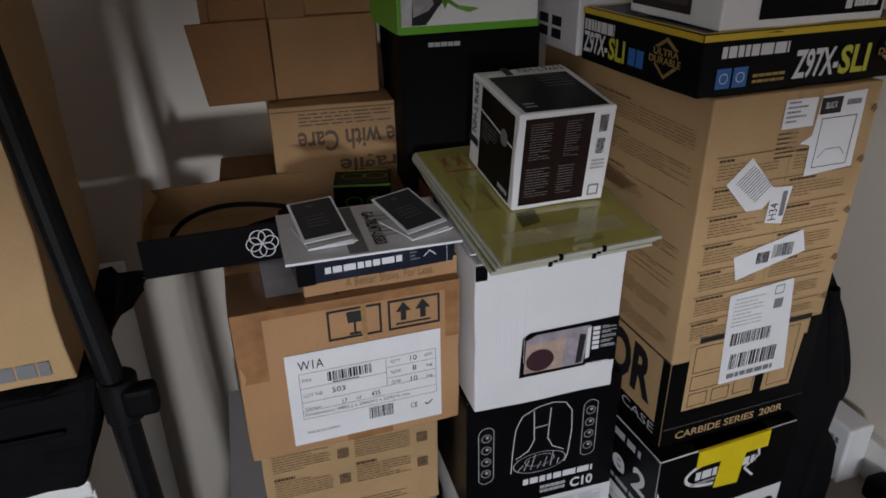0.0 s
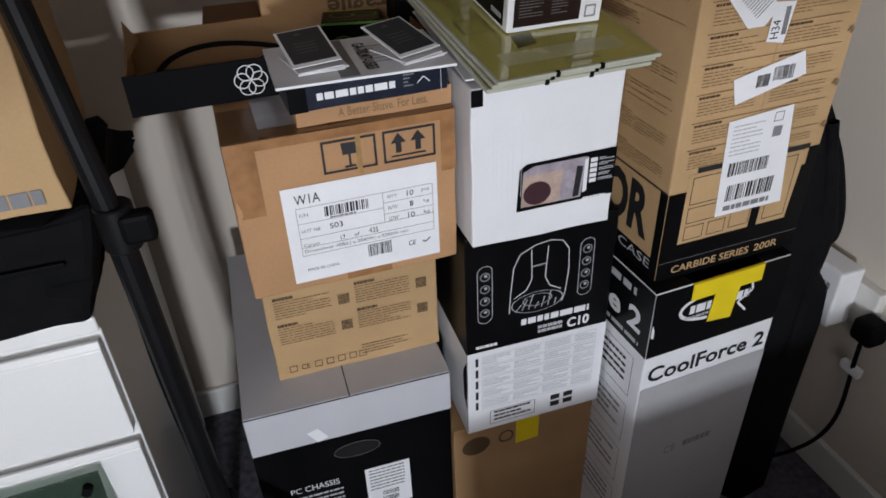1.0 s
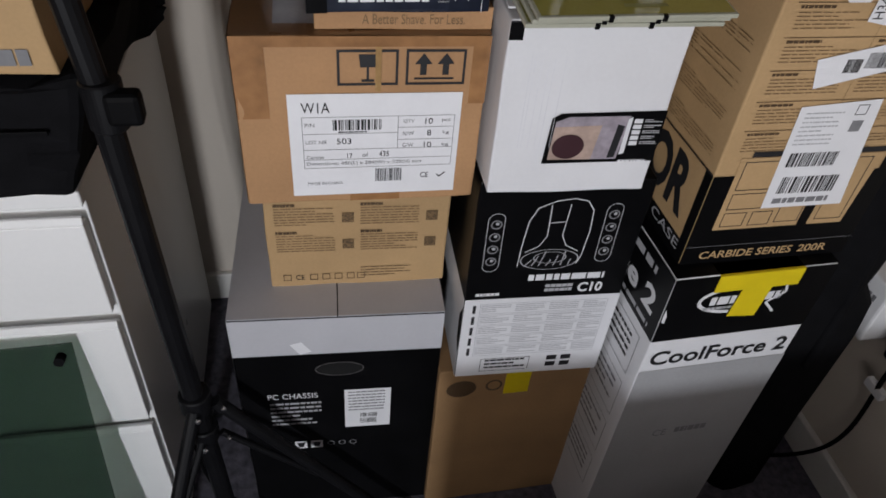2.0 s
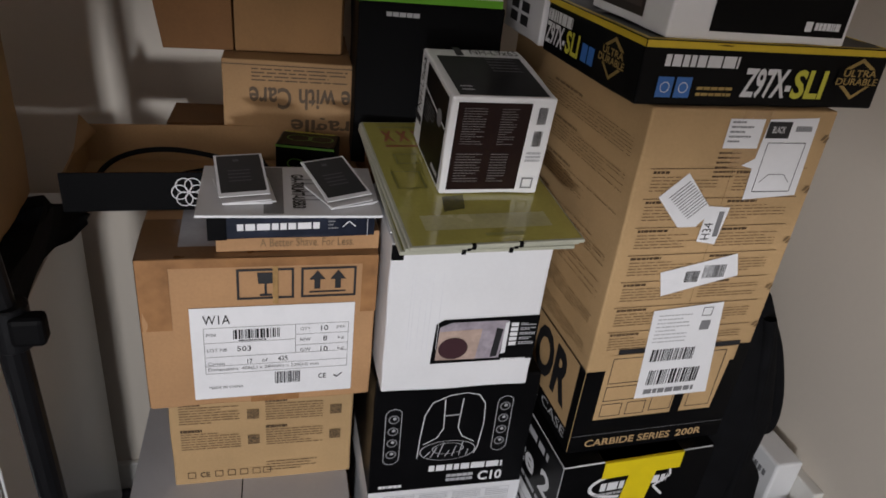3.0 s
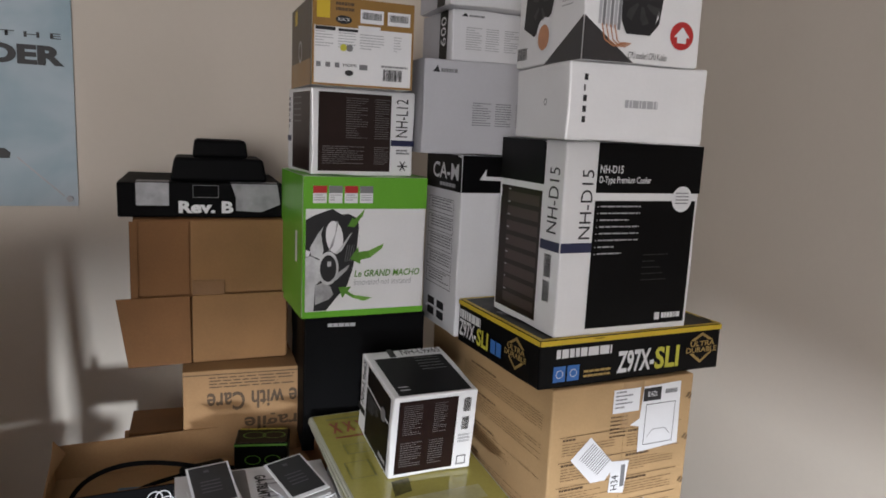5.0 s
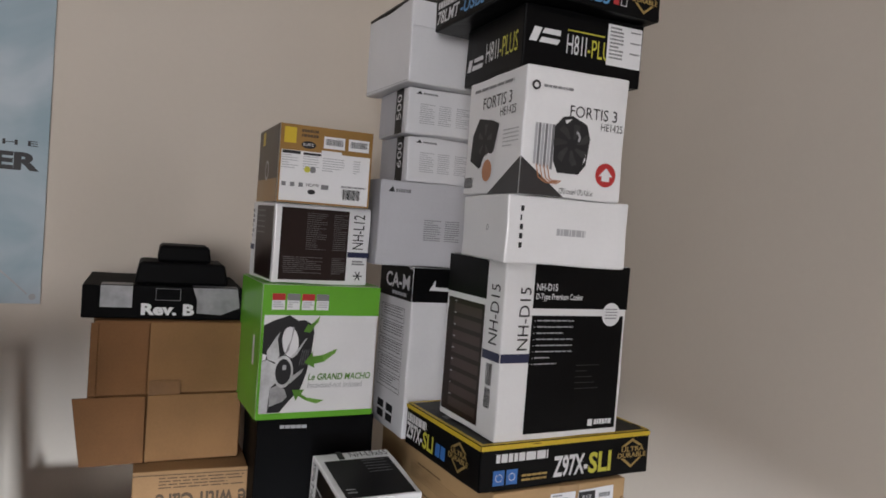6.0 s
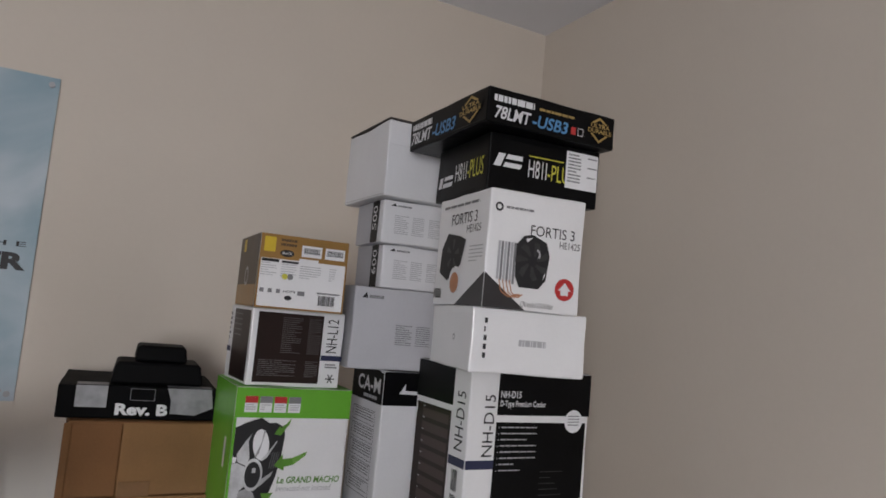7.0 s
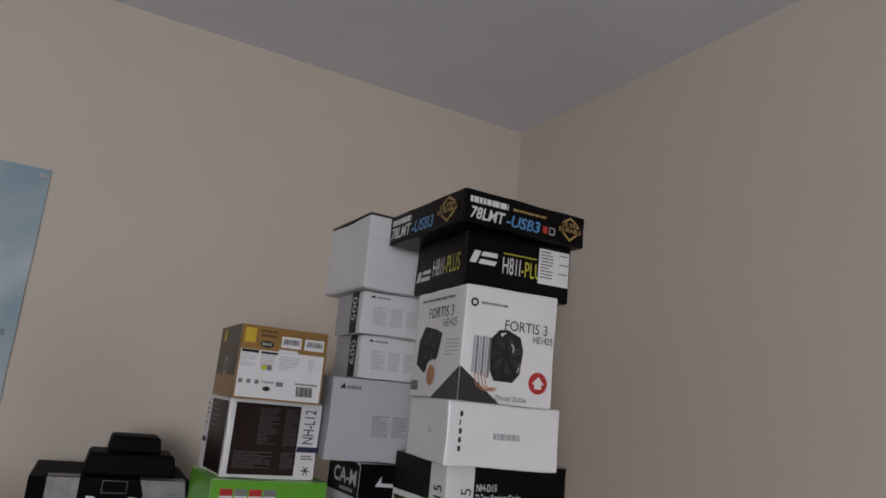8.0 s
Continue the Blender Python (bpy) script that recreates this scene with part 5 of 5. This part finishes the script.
cable("power_cable", [(-0.005, 0.93, 1.02), (0.0, 0.95, 1.05), (0.05, 0.98, 1.066), (0.13, 0.975, 1.062), (0.20, 0.96, 1.045), (0.25, 0.95, 1.02)], 0.0036, PLASTIC, "coiled black power cable in the tray")
cable("power_cable", [(0.06, 0.94, 1.015), (0.08, 0.95, 1.035), (0.15, 0.96, 1.042), (0.21, 0.98, 1.04), (0.24, 1.0, 1.02)], 0.0036, PLASTIC, "coiled black power cable in the tray")
bm = bmesh.new()
add_box(bm, 0, 0, 0, 0.07, 0.035, 0.028, 0.006, 3)
ob = tagged(mesh_object("power_adapter", bm, PLASTIC, smooth=True), "black power adapter lying in the tray", "power adapter")
ob.matrix_world = pose(0.155, 0.955, 1.015, 0, 0, 12)
bm = bmesh.new()
add_box(bm, 0, 0, 0, 0.05, 0.04, 0.02, 0.004)
ob = tagged(mesh_object("blue_plug", bm, material("blue_plastic", (0.05, 0.12, 0.2), 0.4)), "small blue and black plug in the tray", "plug")
ob.matrix_world = pose(0.055, 0.925, 1.015, 0, 0, -10)
gpu = Box("small_product_box", 0.232, 0.985, 1.015, -14, 0.085, 0.06, 0.055, BLACK_CARD, "small black box with green leaf print", "product box", tilt=0)
gpu.rect("green_dashes", "front", 0.0, 0.93, 1.0, 0.99, GREEN_INK, 1)
for u in (0.35, 0.72):
    gpu.ring("green_leaf", "top", u, 0.5, 0.011, 0.0125, GREEN_INK, 2, 24, squash=1.5)
    gpu.ring("green_leaf", "front", u, 0.5, 0.007, 0.008, GREEN_INK, 2, 24, squash=1.6)
gpu.bars("green_dashes", "top", 0.05, 0.86, 0.95, 0.94, 1, LIME, 2, 5, 1.0)

# ---- small boxes and papers on the taped carton ----
shave = Box("flat_box", 0.154, 0.776, 1.0105, -0.5, 0.196, 0.115, 0.0255, KRAFT_ORANGE, "flat brown box with a printed slogan", "product box", wear=0.0006, bevel=0.001)
shave.text("front", "A Better Shave. For Less.", 0.26, 0.25, 0.84, 0.70, INK_FAINT, 2)
pho = Box("flat_box", 0.146, 0.757, 1.0365, 1.5, 0.195, 0.13, 0.033, material("midnight_print", (0.012, 0.016, 0.03), 0.3, vary=0.5, scale=25, bump=0.03), "flat dark blue printed box under papers", "product box", wear=0.0006, bevel=0.001)
pho.bars("web_address", "front", 0.17, 0.36, 0.66, 0.62, 1, INK_WHITE, 2, 31, 1.0)
pho.rect("dark_end", "front", 0.0, 0.0, 0.11, 1.0, BLACK_CARD, 1)
pho.curve("small_mark", "front", [(0.80, 0.4), (0.84, 0.62), (0.88, 0.4)], 0.0012, INK_WHITE, 2)
pho.curve("white_line", "front", [(0.955, 0.0), (0.955, 1.0)], 0.0006, INK_WHITE, 2)
pho.bars("printed_text", "front", 0.71, 0.25, 0.78, 0.8, 4, INK_GREY, 2, 32, 0.4)


def paper(name, x, y, z, yaw, w, d, t, mat, label, category, curl=0.0, group=""):
    bm = bmesh.new()
    add_box(bm, 0, 0, 0, w, d, t)
    bmesh.ops.subdivide_edges(bm, edges=[e for e in bm.edges if abs(e.verts[0].co.x - e.verts[1].co.x) > 0.01], cuts=8, use_grid_fill=True)
    for v in bm.verts:
        v.co.z += curl * (v.co.x / w) ** 2
    ob = tagged(mesh_object(name, bm, mat), label, category, group)
    ob.matrix_world = pose(x, y, z, 0, 0, yaw)
    return ob


def on_paper(ob, name, rects, z, mat):
    bm = bmesh.new()
    for a, b, c, d in rects:
        bm.faces.new([bm.verts.new(p) for p in ((a, b, z), (c, b, z), (c, d, z), (a, d, z))])
    part(name, bm, mat, ob)


manual = paper("manual", 0.134, 0.748, 1.0705, -2.0, 0.212, 0.145, 0.003, PAPER, "white printed manual lying on the flat box", "manual")
on_paper(manual, "dark_cover_band", [(0.075, 0.004, 0.098, 0.141)], 0.0036, INK_GREY)
on_paper(manual, "printed_text", [(0.112, 0.10 - i * 0.012, 0.150, 0.104 - i * 0.012) for i in range(6)], 0.0036, INK_PALE)
cu = bpy.data.curves.new("lettering", "FONT")
cu.body, cu.offset = "GA-78LMT-USB3", 0.03
tmp = new("tmp", cu)
me = bpy.data.meshes.new_from_object(tmp.evaluated_get(bpy.context.evaluated_depsgraph_get()))
bpy.data.objects.remove(tmp)
co = np.array([v.co[:2] for v in me.vertices])
lo, hi = co.min(0), co.max(0)
for v in me.vertices:
    a, b = (np.array(v.co[:2]) - lo) / (hi - lo)
    v.co = (0.108 + 0.016 * b, 0.118 - 0.10 * a, 0.0038)
me.materials.append(INK)
new("lettering", me).parent = manual


def card(x, y, z, yaw, roll):
    for i in range(3):
        paper("leaflet", x + 0.004 + 0.005 * (i % 2), y - 0.008 - 0.003 * i, z + i * 0.002, yaw - 3 + 4 * i, 0.056, 0.070, 0.0012, PAPER, "small white folded leaflet under a black card", "leaflet", group="small leaflets")
    ob = paper("leaflet", x, y, z + 0.0075, yaw, 0.058, 0.085, 0.0012, PAPER, "small black card with a white border", "leaflet", 0.0, "small leaflets")
    ob.matrix_world = pose(x, y - 0.004, z + 0.0075, roll, -2, yaw)
    on_paper(ob, "black_print", [(0.003, 0.006, 0.055, 0.082)], 0.0018, material("charcoal_print", (0.03, 0.03, 0.032), 0.45, vary=0.25, scale=20, bump=0))
    on_paper(ob, "printed_text", [(0.014, 0.048 - k * 0.007, 0.040, 0.050 - k * 0.007) for k in range(4)] + [(0.022, 0.068, 0.029, 0.073)], 0.0024, material("card_print_grey", (0.10, 0.10, 0.11), 0.5, vary=0.1, bump=0))


card(0.160, 0.780, 1.0745, 5, 12)
card(0.283, 0.764, 1.0745, 18, 12)
bm = bmesh.new()
add_box(bm, 0, 0, 0, 0.085, 0.10, 0.05, 0.002)
ob = tagged(mesh_object("small_carton", bm, KRAFT_DARK), "small dark brown carton behind the tray", "cardboard box")
ob.matrix_world = pose(0.075, 1.10, 1.0095, 0, 0, -4)

# ---- black plastic trays on the black box ----
for x, y, z, w, d, h in ((0.150, 1.165, 1.4785, 0.160, 0.12, 0.040), (0.187, 1.175, 1.5195, 0.092, 0.09, 0.030)):
    bm = bmesh.new()
    add_box(bm, 0, 0, 0, w, d, h, 0.005, 3)
    for v in bm.verts:
        k = 1 - 0.10 * max(0.0, v.co.z / h - 0.6) / 0.4
        v.co.x, v.co.y = w / 2 + (v.co.x - w / 2) * k, d / 2 + (v.co.y - d / 2) * k
    ob = tagged(mesh_object("plastic_tray", bm, PLASTIC), "upturned matt black plastic tray on the black box", "plastic tray", "pair of black trays")
    ob.matrix_world = pose(x, y, z, 0, 0, -3.5)

# ---- poster ----
bm = bmesh.new()
add_box(bm, -0.62, 1.3955, 1.408, -0.008, 1.3975, 2.072)
poster = tagged(mesh_object("poster", bm, POSTER_BLUE), "pale blue printed poster pinned to the wall", "poster")
for name, pts, mat, y in (
    ("dark_print", ((-0.34, 1.515), (-0.125, 1.515), (-0.116, 1.507), (-0.118, 1.497), (-0.34, 1.49)), INK, 1.3940),
    ("pale_line", ((-0.105, 1.50), (-0.030, 1.428), (-0.032, 1.426), (-0.107, 1.498)), INK_PALE, 1.3940),
):
    bm = bmesh.new()
    bm.faces.new([bm.verts.new((x, y, z)) for x, z in pts])
    part(name, bm, mat, poster)
for body, x0, z0, x1, z1 in (("DER", -0.146, 1.668, -0.022, 1.703), ("T H E", -0.125, 1.716, -0.026, 1.726)):
    cu = bpy.data.curves.new("lettering", "FONT")
    cu.body, cu.offset = body, 0.05 if body == "DER" else 0.01
    tmp = new("tmp", cu)
    me = bpy.data.meshes.new_from_object(tmp.evaluated_get(bpy.context.evaluated_depsgraph_get()))
    bpy.data.objects.remove(tmp)
    co = np.array([v.co[:2] for v in me.vertices])
    lo, hi = co.min(0), co.max(0)
    for v in me.vertices:
        a, b = (np.array(v.co[:2]) - lo) / (hi - lo)
        v.co = (x0 + (x1 - x0) * a, 1.3938, z0 + (z1 - z0) * b)
    me.materials.append(INK)
    new("lettering", me).parent = poster
for x, z in ((-0.022, 2.056), (-0.022, 1.422)):
    bm = bmesh.new()
    add_tube(bm, (x, 1.3955, z), (x, 1.391, z), 0.006)
    part("pin", bm, INK_PALE, poster, "round wall pin")

# ---- chest of drawers ----
chest = tagged(new("drawer_chest"), "white lacquered chest with drawers, standing against the wall", "chest")
bm = bmesh.new()
add_box(bm, -0.95, 0.778, 0.0, -0.13, 1.37, 0.795, 0.002)
part("body", bm, FURNITURE, chest)
bm = bmesh.new()
add_box(bm, -0.953, 0.757, 0.7965, -0.127, 1.372, 0.82, 0.003)
part("top_board", bm, FURNITURE, chest)
for z0, z1 in ((0.615, 0.785), (0.37, 0.60), (0.12, 0.355)):
    bm = bmesh.new()
    add_box(bm, -0.945, 0.757, z0, -0.134, 0.776, z1 - 0.016, 0.002)
    front = part("drawer_front", bm, FURNITURE, chest)
    bm = bmesh.new()
    add_box(bm, -0.945, 0.757, z1 - 0.0155, -0.134, 0.765, z1 - 0.004, 0.002, m=pose(0, 0.757, z1 - 0.0155, -16, 0, 0) @ pose(0, -0.757, -z1 + 0.0155))
    part("handle_lip", bm, FURNITURE, front)
bm = bmesh.new()
add_box(bm, -0.94, 0.79, 0.0, -0.135, 0.80, 0.118)
part("plinth", bm, FURNITURE, chest)

case = Box("black_case", -0.60, 0.745, 0.8215, 0.0, 0.475, 0.49, 0.15, FABRIC, "soft black case lying on the chest", "case", wear=0.007, bevel=0.010)
for v in case.ob.data.vertices:
    k = max(0.0, v.co.x / 0.475 - 0.7) / 0.3
    v.co.z *= 1 - 0.75 * max(0.0, v.co.y - 0.27) / 0.22
    v.co.x += k * (0.045 * min(1.0, max(0.0, v.co.z / 0.15)) + 0.04 * max(0.0, v.co.y / 0.49 - 0.75) / 0.25)
bm = bmesh.new()
add_box(bm, 0.02, -0.0085, 0.088, 0.47, -0.0050, 0.094, 0.001)
part("zip_seam", bm, PLASTIC, case.ob)
big = Box("shipping_carton", -0.62, 0.748, 0.975, 0.0, 0.515, 0.28, 0.44, KRAFT_PALE, "large brown carton on the black case", "cardboard box", wear=0.003)
big.bars("grey_wordmark", "front", 0.74, 0.025, 0.96, 0.065, 1, INK_GREY, 2, 55, 1.0)
big.rect("dark_print", "front", 0.55, 0.5, 0.70, 0.78, INK_BROWN, 2)
big.rect("packing_tape", "front", 0.80, 0.62, 1.0, 0.68, material("clear_tape", (0.42, 0.32, 0.2), 0.2, vary=0.1, coat=0.6), 2, "clear packing tape")

# ---- dark glass panel leaning on the chest ----
glass = bpy.data.materials.new("smoked_glass")
glass.use_nodes = True
gb = glass.node_tree.nodes["Principled BSDF"]
gb.inputs["Base Color"].default_value, gb.inputs["Roughness"].default_value = (0.22, 0.30, 0.25, 1), 0.03
gb.inputs["Transmission Weight"].default_value, gb.inputs["IOR"].default_value = 1.0, 1.3
bm = bmesh.new()
add_box(bm, 0, 0, 0, 0.44, 0.004, 0.60, 0.001)
panel = tagged(mesh_object("glass_panel", bm, glass), "smoked glass side panel leaning against the chest", "glass panel")
panel.matrix_world = pose(-0.625, 0.585, 0.0, -13.0, 0, 2)
for x, z in ((0.42, 0.575), (0.03, 0.575), (0.42, 0.03), (0.03, 0.03)):
    bm = bmesh.new()
    add_tube(bm, (x, -0.006, z), (x, 0.010, z), 0.007)
    part("rubber_peg", bm, PLASTIC, panel)

# ---- light stand ----
stand = tagged(new("light_stand"), "black metal light stand with folded clamps on the carpet", "light stand")
SX, SY = -0.042, 0.725
bm = bmesh.new()
add_tube(bm, (SX, SY, 0.16), (SX - 0.024, SY, 0.98), 0.0155)
part("lower_pole", bm, STAND, stand)
bm = bmesh.new()
add_tube(bm, (SX - 0.024, SY, 0.98), (SX - 0.085, SY, 1.75), 0.0140)
part("upper_pole", bm, STAND, stand)
for z, r, h in ((0.955, 0.021, 0.055), (0.45, 0.024, 0.035), (0.37, 0.022, 0.03)):
    bm = bmesh.new()
    dx = -0.0195 * (z - 0.16) / 0.8
    add_tube(bm, (SX + dx, SY, z - h / 2), (SX + dx, SY, z + h / 2), r, n=18)
    bmesh.ops.bevel(bm, geom=bm.edges[:], offset=0.002, segments=1, affect="EDGES")
    part("collar", bm, STAND, stand)
bm = bmesh.new()
add_box(bm, SX - 0.016, SY - 0.026, 0.940, SX + 0.020, SY - 0.002, 0.976, 0.006)
knob = part("clamp_knob", bm, PLASTIC, stand)
for k, (dx, dy) in enumerate(((0.33, -0.02), (-0.14, -0.27), (-0.05, 0.30))):
    bm = bmesh.new()
    add_tube(bm, (SX + dx * 0.06, SY + dy * 0.06, 0.445), (SX + dx, SY + dy, 0.012), 0.0105)
    leg = part("leg", bm, STAND, stand)
    bm = bmesh.new()
    add_tube(bm, (SX + dx * 0.97, SY + dy * 0.97, 0.02), (SX + dx * 1.03, SY + dy * 1.03, 0.004), 0.014)
    part("rubber_foot", bm, PLASTIC, leg)
    bm = bmesh.new()
    add_tube(bm, (SX + dx * 0.06, SY + dy * 0.06, 0.365), (SX + dx * 0.5, SY + dy * 0.5, 0.225), 0.006)
    part("brace", bm, STAND, stand)
    for q, z in ((0.075, 0.44), (0.075, 0.362)):
        bm = bmesh.new()
        bmesh.ops.create_uvsphere(bm, u_segments=8, v_segments=6, radius=0.0045)
        bmesh.ops.translate(bm, vec=(SX + dx * q + 0.008, SY + dy * q - 0.012, z), verts=bm.verts)
        part("rivet", bm, CHROME, stand, "bright rivet")
cable("stand_cable", [(SX - 0.03, SY + 0.02, 0.95), (SX - 0.05, SY + 0.05, 0.7), (SX - 0.02, SY + 0.03, 0.5), (SX - 0.03, SY - 0.02, 0.3), (SX + 0.0, SY + 0.02, 0.1), (SX + 0.08, SY + 0.06, 0.006), (SX + 0.14, SY + 0.0, 0.006)], 0.003, PLASTIC, "thin black cable hanging along the light stand")
cable("floor_cable", [(0.02, 0.70, 0.006), (-0.01, 0.66, 0.02), (0.0, 0.60, 0.03), (0.05, 0.60, 0.02), (0.06, 0.67, 0.006), (0.03, 0.74, 0.006)], 0.0045, PLASTIC, "looped black cable on the carpet")

# ---- black bag between the cartons and the wall ----
bm = bmesh.new()
secs = ((0.0, 0.93, 1.08, 0.70, 0.92), (0.25, 0.92, 1.08, 0.70, 0.92), (0.38, 0.91, 1.08, 0.70, 0.91), (0.48, 0.90, 1.085, 0.70, 0.90), (0.55, 0.90, 1.075, 0.70, 0.89), (0.60, 0.90, 1.035, 0.70, 0.88), (0.64, 0.90, 1.04, 0.70, 0.88), (0.70, 0.90, 1.04, 0.70, 0.87), (0.80, 0.90, 1.01, 0.71, 0.86), (0.88, 0.90, 0.985, 0.72, 0.85), (0.92, 0.90, 0.97, 0.74, 0.84), (0.945, 0.905, 0.95, 0.77, 0.83))
rings = []
for z, x0, x1, y0, y1 in secs:
    cx, cy_, rx, ry = (x0 + x1) / 2, (y0 + y1) / 2, (x1 - x0) / 2, (y1 - y0) / 2
    ring = []
    for i in range(24):
        a = 2 * math.pi * i / 24
        c, s = math.cos(a), math.sin(a)
        k = 1 + 0.05 * noise.noise(Vector((c * 2, s * 2, z * 9)))
        ring.append(bm.verts.new((cx + rx * k * math.copysign(abs(c) ** 0.7, c), cy_ + ry * k * math.copysign(abs(s) ** 0.7, s), z)))
    rings.append(ring)
for a, b in zip(rings, rings[1:]):
    for i in range(24):
        bm.faces.new((a[i], a[(i + 1) % 24], b[(i + 1) % 24], b[i]))
bm.faces.new(rings[-1])
bm.faces.new(rings[0][::-1])
bag = tagged(mesh_object("fabric_bag", bm, FABRIC, smooth=True), "tall slack black fabric bag standing by the wall", "bag")
cable("strap_loop", [(0.95, 0.76, 0.90), (0.99, 0.755, 0.86), (1.03, 0.75, 0.77), (1.062, 0.75, 0.68), (1.055, 0.75, 0.635), (1.03, 0.745, 0.66), (1.0, 0.74, 0.76), (0.96, 0.74, 0.86)], 0.013, FABRIC, "", parent=bag)
cable("fold", [(0.945, 0.722, 0.90), (0.975, 0.708, 0.75), (0.985, 0.702, 0.60), (0.98, 0.702, 0.42)], 0.010, FABRIC, "", parent=bag)

# ---- socket with an adapter on the wall ----
bm = bmesh.new()
add_box(bm, 1.176, 0.70, 0.42, 1.1995, 0.85, 0.51, 0.003)
plate = tagged(mesh_object("wall_socket", bm, GLOSS_PAINT), "white double socket on the wall with plugs in it", "socket")
bm = bmesh.new()
add_box(bm, 1.118, 0.745, 0.415, 1.1755, 0.835, 0.545, 0.005)
adapter = tagged(mesh_object("mains_adapter", bm, WHITE_GLOSS), "white plastic mains adapter plugged into the wall", "adapter")
bm = bmesh.new()
for i in range(4):
    add_box(bm, 1.1165, 0.765 + i * 0.012, 0.50, 1.1178, 0.772 + i * 0.012, 0.512)
part("printed_mark", bm, INK_GREY, adapter)
bm = bmesh.new()
add_box(bm, 1.128, 0.655, 0.425, 1.1755, 0.705, 0.475, 0.01, 3)
plug = tagged(mesh_object("mains_plug", bm, PLASTIC), "black mains plug with a hanging cable", "plug")
cable("mains_cable", [(1.14, 0.68, 0.43), (1.15, 0.685, 0.35), (1.165, 0.68, 0.25), (1.16, 0.69, 0.13), (1.12, 0.75, 0.02), (1.02, 0.78, 0.006), (0.92, 0.72, 0.006)], 0.0045, PLASTIC, "black mains cable hanging down the wall to the carpet")
bm = bmesh.new()
add_box(bm, 1.146, 0.665, 0.335, 1.160, 0.71, 0.355, 0.002)
tagged(mesh_object("cable_tag", bm, PAPER), "white paper tag folded round the mains cable", "tag")

# ---- unseen black boards added to shade low fronts and trim the lamp's beam ----
BLOCKER = material("black_blocker_board", (0.012, 0.012, 0.013), 0.5, vary=0.3, scale=12, bump=0.05)


def board(name, x0, y0, z0, x1, y1, z1, parent):
    bm = bmesh.new()
    add_box(bm, x0, y0, z0, x1, y1, z1, 0.003)
    part(name, bm, BLOCKER, parent)


desk = tagged(new("desk"), "unseen black board on two panels, added to shade the lower boxes", "desk")
board("shade_board", 0.11, -0.95, 0.615, 1.15, -0.10, 0.640, desk)
for x in (0.115, 1.12):
    board("side_panel", x, -0.93, 0.0, x + 0.025, -0.13, 0.614, desk)
# unseen board over the cool lamp, added to stop its beam rising
shelf = tagged(new("beam_cutter"), "unseen deep black board on two panels, added to cut the cool beam", "shelf unit")
board("beam_cut_board", -1.30, -1.75, 1.042, 0.95, -0.85, 1.062, shelf)
for x in (-1.295, 0.92):
    board("side_panel", x, -1.73, 0.0, x + 0.025, -1.05, 1.041, shelf)
